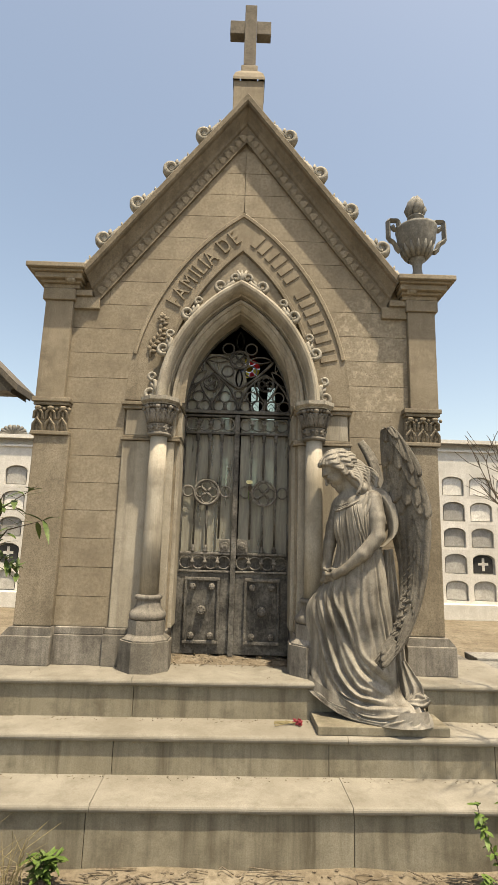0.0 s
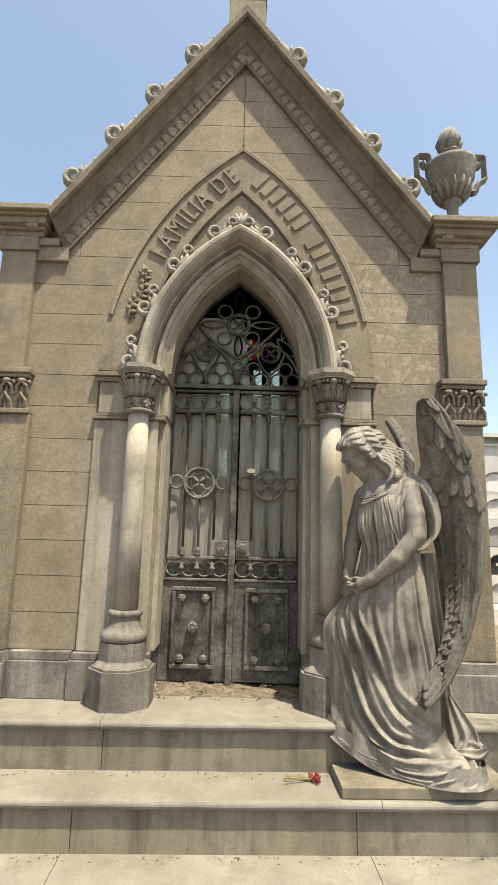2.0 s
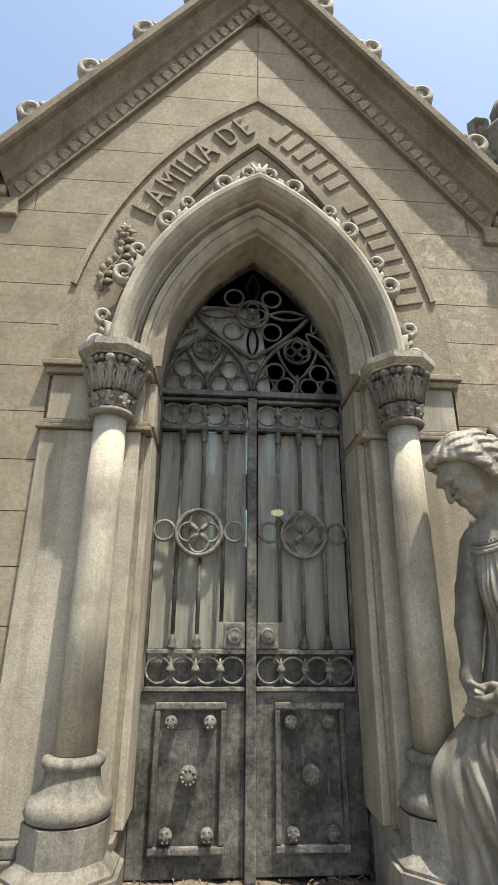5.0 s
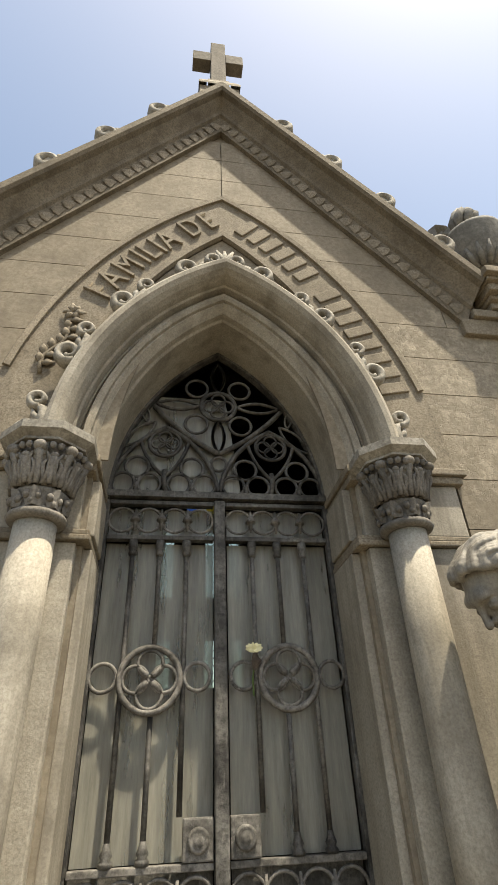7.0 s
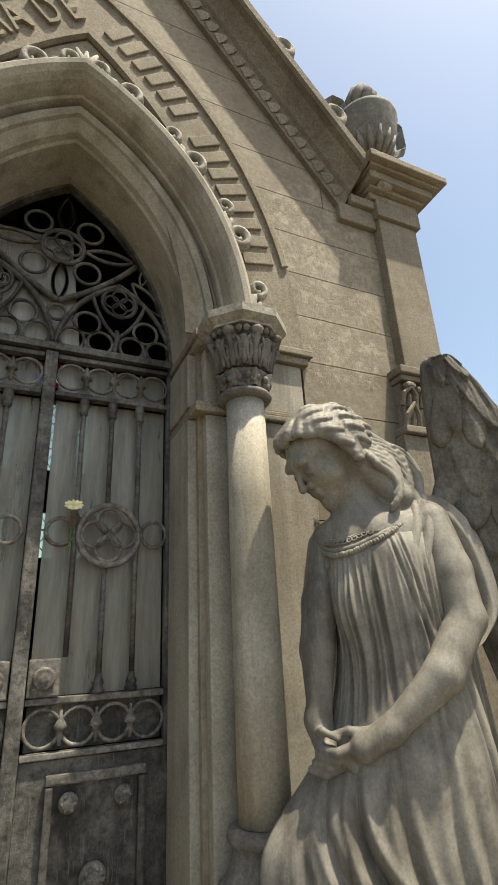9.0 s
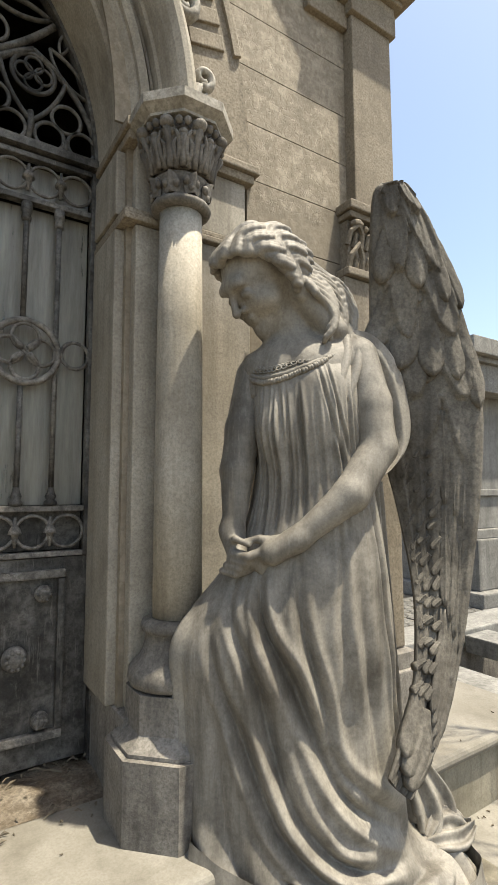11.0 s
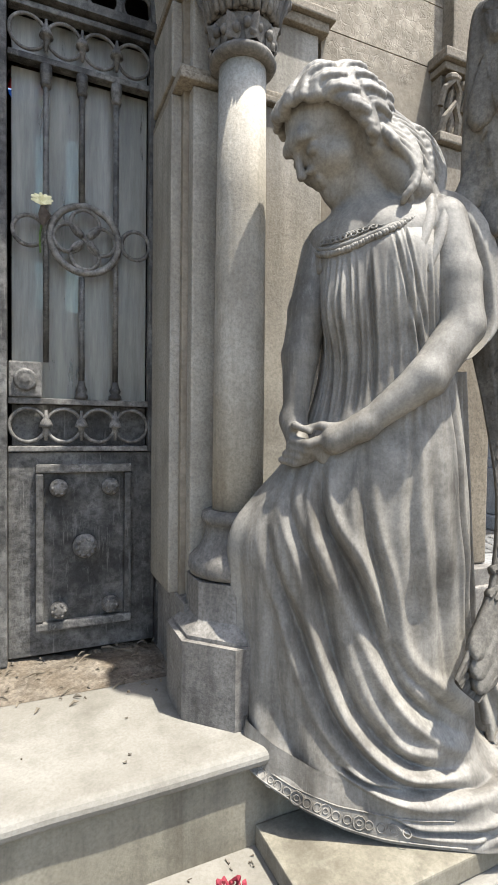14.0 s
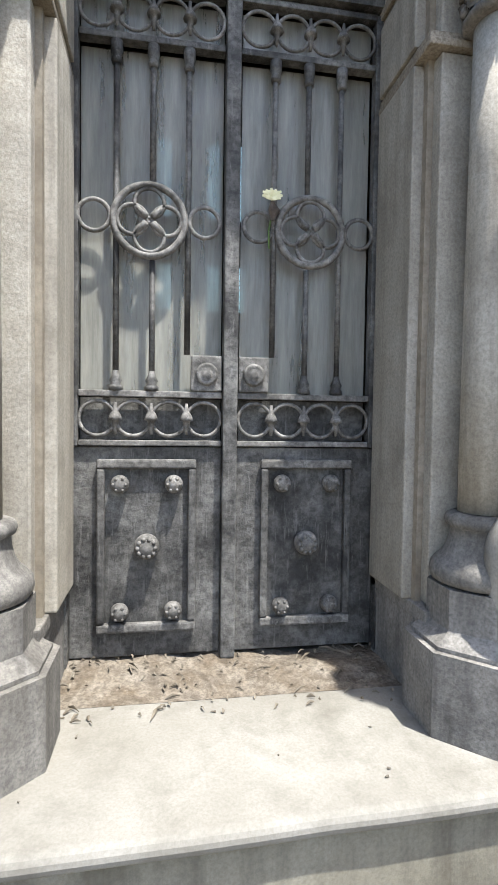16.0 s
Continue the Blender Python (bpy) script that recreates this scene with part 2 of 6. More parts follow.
def box(bm, x0, x1, y0, y1, z0, z1, bevel=0.0):
    vs = [bm.verts.new((x, y, z)) for x in (x0, x1) for y in (y0, y1) for z in (z0, z1)]
    fs = [bm.faces.new([vs[i] for i in q]) for q in ((0, 1, 3, 2), (4, 6, 7, 5), (0, 4, 5, 1), (2, 3, 7, 6), (0, 2, 6, 4), (1, 5, 7, 3))]
    if bevel:
        es = list({e for f in fs for e in f.edges})
        bmesh.ops.bevel(bm, geom=es, offset=bevel, segments=2, affect="EDGES", profile=0.6)
    return bm


def boxes(*rows, bevel=0.0):
    bm = bmesh.new()
    for r in rows:
        box(bm, *r, bevel=bevel)
    return bm


def grid(bm, rows, close_u=False, close_v=False):
    """Faces over rows of points."""
    vs = [[bm.verts.new(p) for p in r] for r in rows]
    for i in range(len(vs) - (0 if close_u else 1)):
        a, b = vs[i], vs[(i + 1) % len(vs)]
        for j in range(len(a) - (0 if close_v else 1)):
            q = (a[j], a[(j + 1) % len(a)], b[(j + 1) % len(a)], b[j])
            if len(set(q)) == 4:
                bm.faces.new(q)
    return vs


def tube(bm, pts, r, n=6, closed=False, flat=1.0):
    """A tube along points; r a number or one radius a point."""
    pts = [Vector(p) for p in pts]
    rs = r if isinstance(r, (list, tuple)) else [r] * len(pts)
    rows, up = [], None
    for i, p in enumerate(pts):
        a = pts[(i - 1) % len(pts)] if closed or i else pts[0]
        b = pts[(i + 1) % len(pts)] if closed or i < len(pts) - 1 else pts[-1]
        d = (b - a).normalized()
        if up is None:
            up = d.orthogonal().normalized() if abs(d.y) > 0.9 else Vector((0, 1, 0))
        side = d.cross(up)
        side = side.normalized() if side.length > 1e-6 else d.orthogonal().normalized()
        up = side.cross(d).normalized()
        rows.append([p + rs[i] * (math.cos(2 * math.pi * k / n) * side + flat * math.sin(2 * math.pi * k / n) * up) for k in range(n)])
    vs = grid(bm, rows, closed, True)
    if not closed:
        bm.faces.new(vs[0][::-1])
        bm.faces.new(vs[-1])
    return bm


def lathe(bm, profile, x, y, n=32, turn=0.0):
    """A turned solid about the upright through x, y; profile of (radius, z)."""
    rows = [[(x + r * math.cos(2 * math.pi * (k + turn) / n), y + r * math.sin(2 * math.pi * (k + turn) / n), z) for k in range(n)] for r, z in profile]
    vs = grid(bm, rows, False, True)
    bm.faces.new(vs[0][::-1])
    bm.faces.new(vs[-1])
    return bm


def ball(bm, c, r, sx=1, sy=1, sz=1, n=12):
    m = n // 2 + 1
    rows = [[(c[0] + sx * r * math.sin(a) * math.cos(2 * math.pi * k / n), c[1] + sy * r * math.sin(a) * math.sin(2 * math.pi * k / n), c[2] + sz * r * math.cos(a)) for k in range(n)] for a in [math.pi * (0.06 + 0.88 * i / m) for i in range(m + 1)]]
    vs = grid(bm, rows, False, True)
    bm.faces.new(vs[0]), bm.faces.new(vs[-1])
    return bm


def strip(bm, z0, z1, xa, xb, y0, y1, n=2):
    """A slab between z0 and z1 whose sides follow xa(z) and xb(z)."""
    rows = []
    for i in range(n + 1):
        z = z0 + (z1 - z0) * i / n
        a, b = xa(z), xb(z)
        rows.append([(a, y0, z), (b, y0, z), (b, y1, z), (a, y1, z)])
    vs = grid(bm, rows, False, True)
    bm.faces.new(vs[0][::-1])
    bm.faces.new(vs[-1])
    return bm


# ---- the arches ----
ZS = 1.92


class Arch:
    """Two arcs that meet in a point at x = 0; out: the offset from the line of the arch."""

    def __init__(self, half, rise):
        self.r = (half * half + rise * rise) / (2 * half)
        self.c = self.r - half

    def x(self, z, out=0.0):
        q = (self.r + out) ** 2 - (z - ZS) ** 2
        return max(0.0, math.sqrt(max(q, 0)) - self.c)

    def at(self, s, out=0.0):
        """s from -1 (left springing) by 0 (point) to 1."""
        a = (1 - abs(s)) * math.acos(self.c / (self.r + out))
        x = (self.r + out) * math.cos(a) - self.c
        return (math.copysign(max(x, 0), s), ZS + (self.r + out) * math.sin(a))

    def moulding(self, bm, profile, s0=-1.0, s1=1.0, n=48):
        """Sweeps a closed profile of (out, y) along the arch."""
        rows = []
        for i in range(n + 1):
            s = s0 + (s1 - s0) * i / n
            rows.append([(lambda p: (p[0], y, p[1]))(self.at(s, o)) for o, y in profile])
        vs = grid(bm, rows, False, True)
        bm.faces.new(vs[0][::-1])
        bm.faces.new(vs[-1])
        return bm


OPEN = Arch(0.44, 0.80)
BAND = Arch(0.885, 1.68)


def outer(z):
    return 1.36 if z < 2.75 else max(0.0, (4.33 - z) / 1.335)


# ---- the mausoleum ----
tomb = thing("mausoleum", "brown rendered neo-gothic family mausoleum with a steep gable", "mausoleum")

# backing wall with the pointed opening
bm = bmesh.new()
zs = [0.0, 0.6, 1.2, ZS] + [ZS + 0.8 * i / 20 for i in range(1, 21)]
zs += [2.85, 3.2, 3.6, 4.0, 4.45]
for sg in (-1, 1):
    rows = []
    for z in zs:
        a, b = sg * (0.46 if z <= ZS else OPEN.x(z, 0.02)), sg * min(1.5, (4.62 - z) / 1.305)
        rows.append([(a, 0.014, z), (b, 0.014, z), (b, 0.30, z), (a, 0.30, z)])
    vs = grid(bm, rows, False, True)
bmesh.ops.remove_doubles(bm, verts=bm.verts, dist=1e-4)
part("wall", bm, WALL, tomb)

# side walls, back wall and roof
part("side_wall", boxes((-1.50, -1.25, 0.301, 3.0, 0, 2.9)), WALL, tomb)
part("side_wall", boxes((1.25, 1.50, 0.301, 3.0, 0, 2.9)), WALL, tomb)
bm = bmesh.new()
for sg in (-1, 1):
    rows = [[(sg * 0.0, y, 4.62), (sg * 1.58, y, 4.62 - 1.305 * 1.58), (sg * 1.58, y, 4.50 - 1.305 * 1.58), (sg * 0.0, y, 4.50)] for y in (0.14, 3.35)]
    vs = grid(bm, rows, False, True)
    bm.faces.new(vs[0]), bm.faces.new(vs[1])
part("roof", bm, SLATE, tomb)
LANCETS = (-0.21, 0.194, 0.42)
edges = [-1.25] + [v for x in LANCETS for v in (x - 0.056, x + 0.056)] + [1.25]
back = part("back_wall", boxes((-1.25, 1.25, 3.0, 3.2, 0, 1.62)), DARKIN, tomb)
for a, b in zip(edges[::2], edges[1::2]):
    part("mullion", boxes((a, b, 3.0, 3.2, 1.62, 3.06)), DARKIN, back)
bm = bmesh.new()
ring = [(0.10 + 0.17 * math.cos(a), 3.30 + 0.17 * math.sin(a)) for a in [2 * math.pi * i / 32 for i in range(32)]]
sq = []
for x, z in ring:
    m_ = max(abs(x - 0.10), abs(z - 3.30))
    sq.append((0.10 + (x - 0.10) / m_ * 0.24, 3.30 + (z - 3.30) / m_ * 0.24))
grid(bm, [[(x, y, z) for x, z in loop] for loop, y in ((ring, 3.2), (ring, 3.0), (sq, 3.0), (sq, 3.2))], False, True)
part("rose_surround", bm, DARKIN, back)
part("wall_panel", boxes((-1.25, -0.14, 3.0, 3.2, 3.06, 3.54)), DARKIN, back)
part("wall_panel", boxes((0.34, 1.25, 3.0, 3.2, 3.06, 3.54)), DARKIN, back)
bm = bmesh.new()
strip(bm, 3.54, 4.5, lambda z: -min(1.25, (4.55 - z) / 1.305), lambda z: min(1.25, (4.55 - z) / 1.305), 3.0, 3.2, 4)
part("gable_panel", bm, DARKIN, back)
for x in LANCETS:
    win = part("lancet_window", boxes((x - 0.056, x + 0.056, 3.09, 3.10, 1.62, 3.06)), LANCET, tomb, "pale leaded lancet window")
    win.visible_shadow = False
    bm = bmesh.new()
    for z in np.arange(1.62, 3.0, 0.24):
        tube(bm, [(x - 0.07, 3.08, z), (x + 0.07, 3.08, z)], 0.006, 4)
        for a, b in (((-1, 0), (0, 1)), ((0, 1), (1, 0)), ((1, 0), (0, -1)), ((0, -1), (-1, 0))):
            tube(bm, [(x + 0.07 * a[0], 3.08, z + 0.12 + 0.09 * a[1]), (x + 0.07 * b[0], 3.08, z + 0.12 + 0.09 * b[1])], 0.004, 4)
        tube(bm, [(x + 0.02 * math.cos(a), 3.078, z + 0.12 + 0.03 * math.sin(a)) for a in np.linspace(0, 2 * math.pi, 9)[:-1]], 0.004, 4, True)
    for sg in (-1, 1):
        strip(bm, 2.93, 3.06, lambda z: x + sg * 0.07, lambda z: x + sg * 0.07 * math.sqrt(max(0, 1 - ((z - 2.93) / 0.13) ** 2)), 3.06, 3.085, 6)
    part("lead_lattice", bm, IRON, win)
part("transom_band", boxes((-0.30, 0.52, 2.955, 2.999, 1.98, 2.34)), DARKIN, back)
rose = part("rose_window_frame", tube(bmesh.new(), [(0.10 + 0.165 * math.cos(a), 3.08, 3.30 + 0.165 * math.sin(a)) for a in np.linspace(0, 2 * math.pi, 33)[:-1]], 0.014, 6, True), IRON, tomb, "small coloured rose window")
for i in range(8):
    a = 2 * math.pi * (i + 0.5) / 8
    bm = bmesh.new()
    rows = [[(0.10 + r * math.cos(a + da), 3.09, 3.30 + r * math.sin(a + da)) for da in (-0.36, -0.12, 0.12, 0.36)] for r in (0.06, 0.155)]
    grid(bm, rows)
    pane = part("pane", bm, (REDGLASS, REDGLASS, YELGLASS, REDGLASS, BLUGLASS, YELGLASS, REDGLASS, YELGLASS)[i], rose)
    pane.visible_shadow = False
pane = part("pane", lathe(bmesh.new(), [(0.055, 3.088), (0.055, 3.092)], 0, 0, 20), YELGLASS, rose, where=Matrix.Translation((0.10, 3.09, 3.30)) @ Matrix.Rotation(radians(90), 4, "X") @ Matrix.Translation((0, 0, -3.09)))
pane.visible_shadow = False
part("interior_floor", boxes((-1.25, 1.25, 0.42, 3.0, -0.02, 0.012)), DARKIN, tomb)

# gable moulding, coping and its leaf frieze
TANG = math.sqrt(1 + 1.32 ** 2)


def gable_at(s, out):
    """s: metres along x from the point; out: square to the slope."""
    tip = 4.31 + out * TANG
    return (s, tip - 1.32 * abs(s))


GP = [(-0.02, 0.01), (-0.02, -0.025), (0.075, -0.03), (0.085, -0.045), (0.105, -0.05), (0.12, -0.062), (0.14, -0.085), (0.158, -0.098), (0.160, -0.130), (0.173, -0.142), (0.208, -0.143), (0.216, -0.136), (0.216, 0.20), (0.0, 0.20)]
gable = None
for sg in (-1, 1):
    bm = bmesh.new()
    rows = [[(lambda p: (p[0], y, p[1]))(gable_at(sg * (0.0 if e == 0 else 1.17 + o * 0.45), o)) for o, y in GP] for e in (0, 1)]
    vs = grid(bm, rows, False, True)
    bm.faces.new(vs[0]), bm.faces.new(vs[1])
    g = part("gable_moulding", bm, COPING, tomb)
    # return of the moulding at the eaves
    part("eaves_return", boxes((*sorted((sg * 1.14, sg * 1.345)), -0.028, 0.02, 2.69, 2.79), (*sorted((sg * 1.20, sg * 1.345)), -0.05, 0.02, 2.79, 2.84), bevel=0.008), STONE, tomb)
    bm = bmesh.new()
    w = 0.032
    rows = [[(-w, 0, -0.03), (0, 0, -0.03), (w, 0, -0.03)], [(-w * 0.9, -0.006, 0.0), (0, -0.016, 0.0), (w * 0.9, -0.006, 0.0)], [(-w * 0.4, -0.008, 0.022), (0, -0.012, 0.026), (w * 0.4, -0.008, 0.022)], [(-0.004, 0, 0.033), (0, 0, 0.036), (0.004, 0, 0.033)]]
    grid(bm, rows)
    me = bpy.data.meshes.new("frieze_leaf")
    bm.to_mesh(me), bm.free()
    me.materials.append(STONE)
    me.shade_smooth()
    ang = sg * math.atan(1.32)
    for i in range(27):
        x, z = gable_at(sg * (0.035 + i * 0.0425), 0.03)
        piece("frieze_leaf", me, g, Matrix.Translation((x, -0.029, z)) @ Matrix.Rotation(ang + sg * 0.25, 4, "Y"))


def volute(bm, c, r0, r1, turns, start, w, y0, sense=1, n=26, flat=1.6):
    pts, rs = [], []
    for i in range(n + 1):
        f = i / n
        a = start + sense * 2 * math.pi * turns * f
        r = r0 + (r1 - r0) * f
        pts.append((c[0] + r * math.cos(a), y0, c[1] + r * math.sin(a)))
        rs.append(w * (1 - 0.35 * f))
    tube(bm, pts, rs, 7, False, flat)
    return pts


def crocket_mesh():
    """A curled leaf that leans down the slope (along -x)."""
    bm = bmesh.new()
    volute(bm, (-0.035, 0.045), 0.046, 0.016, 1.15, -1.9, 0.022, 0.0, -1, 26, 1.9)
    ball(bm, (-0.035, 0, 0.042), 0.034, 1, 0.8, 1, 10)
    tube(bm, [(-0.03, 0, 0.0), (0.03, 0, 0.012), (0.075, 0, 0.014), (0.12, 0, 0.008)], [0.03, 0.026, 0.02, 0.012], 7, False, 1.5)
    for x, z, s in ((0.025, 0.055, 1.0), (0.075, 0.03, 0.7), (0.11, 0.035, 0.6)):
        tube(bm, [(x - 0.02, 0, z - 0.025), (x, 0, z), (x + 0.018 * s, 0, z + 0.012)], [0.018 * s, 0.014 * s, 0.003], 6, False, 1.5)
    bmesh.ops.recalc_face_normals(bm, faces=bm.faces)
    me = bpy.data.meshes.new("crocket")
    bm.to_mesh(me), bm.free()
    me.materials.append(WORN)
    me.shade_smooth()
    return me


cm = crocket_mesh()
for sg in (-1, 1):
    for s in (0.285, 0.545, 0.80, 1.055, 1.29):
        x, z = gable_at(sg * s, 0.214)
        m = Matrix.Translation((x, -0.07, z)) @ Matrix.Rotation(math.atan(1.32), 4, "Y") if sg > 0 else Matrix.Translation((x, -0.07, z)) @ Matrix.Rotation(-math.atan(1.32), 4, "Y")
        m = m @ Matrix.Diagonal(((-1.35 if sg > 0 else 1.35), 1.35, 1.35, 1))
        tagged(piece("crocket", cm, tomb, m), "weathered curled-leaf crocket")

# corner cornices, pilasters, their capitals and bases
for sg in (-1, 1):
    def sx(a, b):
        return sorted((sg * a, sg * b))
    bm = bmesh.new()
    for z0, z1, o in ((2.84, 2.875, 0.0), (2.875, 2.90, 0.025), (2.90, 2.945, 0.06), (2.945, 2.965, 0.085), (2.965, 3.005, 0.115)):
        box(bm, *sx(1.30 - o * 0.5, 1.585 + o), -0.065 - o, 0.32, z0, z1, bevel=0.006)
    part("cornice", bm, STONE, tomb)
    pil = part("pilaster", boxes((*sx(1.345, 1.565), -0.05, 0.30, 1.931, 2.74), (*sx(1.33, 1.585), -0.068, 0.30, 2.742, 2.838), bevel=0.006), STONE, tomb)
    part("lower_pilaster", boxes((*sx(1.272, 1.543), -0.055, 0.30, 0.252, 1.635), bevel=0.008), STONE, pil)
    bm = boxes((*sx(1.285, 1.575), -0.085, 0.30, 1.895, 1.93), (*sx(1.295, 1.565), -0.07, 0.30, 1.87, 1.894), (*sx(1.275, 1.565), -0.075, 0.30, 1.637, 1.668), (*sx(1.305, 1.555), -0.04, 0.30, 1.669, 1.869), bevel=0.006)
    for i in range(3):
        xx = sg * (1.335 + 0.095 * i)
        for dz, s in ((0.0, 1.0), (0.095, 0.9)):
            tube(bm, [(xx - 0.035, -0.045, 1.67 + dz), (xx - 0.03, -0.06, 1.72 + dz), (xx, -0.07, 1.765 + dz * 0.8), (xx + 0.03, -0.06, 1.72 + dz), (xx + 0.035, -0.045, 1.67 + dz)], 0.012 * s, 6)
            tube(bm, [(xx, -0.04, 1.67 + dz), (xx, -0.058, 1.72 + dz)], [0.014, 0.006], 6)
        ball(bm, (xx, -0.062, 1.848), 0.022, 1.4, 1, 0.8, 8)
        ball(bm, (xx + 0.045, -0.06, 1.84), 0.014, 1, 1, 1, 8)
    part("pilaster_capital", bm, STONE, pil, "carved leaf pilaster capital", smooth=False)
    bm = boxes((*sx(1.25, 1.60), -0.115, 0.32, 0.0, 0.195), bevel=0.006)
    strip(bm, 0.196, 0.25, lambda z: sg * (1.25 + (z - 0.196) * 0.3), lambda z: sg * (1.60 - (z - 0.196) * 0.9), -0.10, 0.31, 1)
    part("pilaster_base", bm, BASE, pil, "stained pilaster base")
    # base course of the wall
    bm = boxes((*sx(0.90, 1.249), -0.055, 0.013, 0.0, 0.20), (*sx(0.90, 1.249), -0.04, 0.013, 0.201, 0.25), bevel=0.005)
    part("base_course", bm, BASE, tomb)
    # pier beside the opening with impost and necking
    part("pier", boxes((*sx(0.476, 0.875), -0.022, 0.30, 0.25, 1.62), (*sx(0.476, 0.86), -0.016, 0.30, 1.665, 1.868), bevel=0.006), PALE, tomb)
    part("jamb_shaft", boxes((*sx(0.432, 0.474), 0.035, 0.255, 0.25, 1.62), (*sx(0.432, 0.474), 0.035, 0.255, 1.665, 1.868), bevel=0.006), PALE, tomb)
    part("impost", boxes((*sx(0.435, 0.90), -0.05, 0.28, 1.90, 1.928), (*sx(0.445, 0.885), -0.035, 0.28, 1.87, 1.899), bevel=0.005), STONE, tomb)
    part("necking", boxes((*sx(0.435, 0.89), -0.04, 0.28, 1.622, 1.642), (*sx(0.44, 0.88), -0.03, 0.28, 1.643, 1.663), bevel=0.005), STONE, tomb)
    part("pier_base", boxes((*sx(0.455, 0.899), -0.075, 0.28, 0.0, 0.21), (*sx(0.45, 0.89), -0.06, 0.28, 0.211, 0.249), bevel=0.005), BASE, tomb)

    # free column
    X, Y = (-0.586 if sg < 0 else 0.588), -0.09
    col = part("column", lathe(bmesh.new(), [(0.068, 0.50), (0.067, 0.9), (0.065, 1.3), (0.062, 1.64)], X, Y, 40), PALE, tomb, "weathered round column", smooth=True)
    bm = lathe(bmesh.new(), [(0.082, 0.498), (0.094, 0.492), (0.098, 0.48), (0.094, 0.468), (0.084, 0.462), (0.086, 0.44), (0.093, 0.415), (0.105, 0.395), (0.118, 0.385), (0.128, 0.372), (0.131, 0.352), (0.125, 0.336), (0.11, 0.33)], X, Y, 40)
    part("column_base", bm, BASE, col, smooth=True)
    bm = lathe(bmesh.new(), [(0.134, 0.329), (0.134, 0.235), (0.140, 0.228), (0.170, 0.205), (0.170, 0.196)], X, Y, 8, 0.5)
    lathe(bm, [(0.186, 0.195), (0.186, 0.0)], X, Y, 8, 0.5)
    part("pedestal", bm, BASE, col, "stained octagonal pedestal")
    bm = lathe(bmesh.new(), [(0.070, 1.641), (0.083, 1.645), (0.089, 1.655), (0.083, 1.667), (0.071, 1.671), (0.075, 1.72), (0.085, 1.73), (0.077, 1.737), (0.078, 1.79), (0.088, 1.84), (0.108, 1.875)], X, Y, 32)
    part("capital", bm, BASE, col, "carved acanthus column capital", smooth=True)
    for row, (n, z0, h, r0, r1, w) in enumerate(((8, 1.672, 0.055, 0.070, 0.084, 0.026), (8, 1.738, 0.118, 0.073, 0.112, 0.037), (8, 1.742, 0.090, 0.073, 0.100, 0.031))):
        for i in range(n):
            bm = bmesh.new()
            a = 2 * math.pi * (i + (0.5 if row == 2 else 0.0)) / n
            rad, tan = Vector((math.cos(a), math.sin(a), 0)), Vector((-math.sin(a), math.cos(a), 0))
            o = Vector((X, Y, 0))
            rows = []
            for f in (0, 0.3, 0.6, 0.85, 1.0):
                r = r0 + (r1 - r0) * f ** 2 + 0.008
                ww = w * (0.75 + 0.5 * math.sin(math.pi * f)) * (1 - 0.45 * f)
                c = o + rad * r + Vector((0, 0, z0 + h * f))
                rows.append([c - tan * ww - rad * 0.006, c + rad * 0.010, c + tan * ww - rad * 0.006])
            grid(bm, rows)
            if row:
                top = o + rad * (r1 + 0.008) + Vector((0, 0, z0 + h - 0.004))
                ball(bm, top, 0.021 if row == 1 else 0.014, 1, 1, 0.85, 10)
                tube(bm, [o + rad * (r0 + (r1 - r0) * f * f + 0.017) + Vector((0, 0, z0 + h * f)) for f in (0.0, 0.3, 0.6, 0.9)], [0.009, 0.010, 0.009, 0.012], 6)
                for sd in (-1, 1):
                    tube(bm, [o + rad * (r0 + (r1 - r0) * f * f + 0.012) + tan * (sd * w * g) + Vector((0, 0, z0 + h * f)) for f, g in ((0.0, 0.35), (0.35, 0.75), (0.65, 0.85), (0.82, 0.55))], [0.008, 0.009, 0.008, 0.004], 5)
                    ball(bm, top + tan * (sd * 0.034) - rad * 0.006 + Vector((0, 0, 0.006)), 0.012, 1, 1, 1, 6)
            else:
                c = o + rad * 0.080 + Vector((0, 0, 1.698))
                for g, dz, s in ((-0.016, 0.006, 1.0), (0.016, 0.002, 1.0), (0.0, -0.012, 0.9), (0.004, 0.018, 0.9)):
                    ball(bm, c + tan * (g + 0.006 * math.sin(5 * i)) + Vector((0, 0, dz + 0.005 * math.cos(3 * i))), 0.015 * s, 0.8, 0.8, 0.9, 6)
            part("capital_leaf", bm, BASE, col, smooth=True)
    bm = lathe(bmesh.new(), [(0.130, 1.876), (0.130, 1.884), (0.156, 1.902), (0.156, 1.93)], X, Y, 8, 0.5)
    part("abacus", bm, WORN, col)

# arch mouldings
part("arch_moulding", OPEN.moulding(bmesh.new(), [(0.0, 0.29), (0.0, 0.055), (0.008, 0.045), (0.012, 0.020), (0.040, -0.012), (0.048, -0.012), (0.050, -0.026), (0.062, -0.034), (0.074, -0.034), (0.080, -0.022), (0.086, 0.012), (0.10, 0.016), (0.10, 0.29)]), PALE, tomb, smooth=False)
hood = part("hood_mould", OPEN.moulding(bmesh.new(), [(0.092, 0.01), (0.092, -0.008), (0.098, -0.012), (0.100, -0.045), (0.109, -0.050), (0.110, -0.075), (0.116, -0.105), (0.128, -0.130), (0.145, -0.146), (0.163, -0.148), (0.180, -0.136), (0.190, -0.112), (0.192, -0.085), (0.186, -0.06), (0.186, 0.01)]), PALE, tomb, "rounded hood mould over the arch", smooth=False)


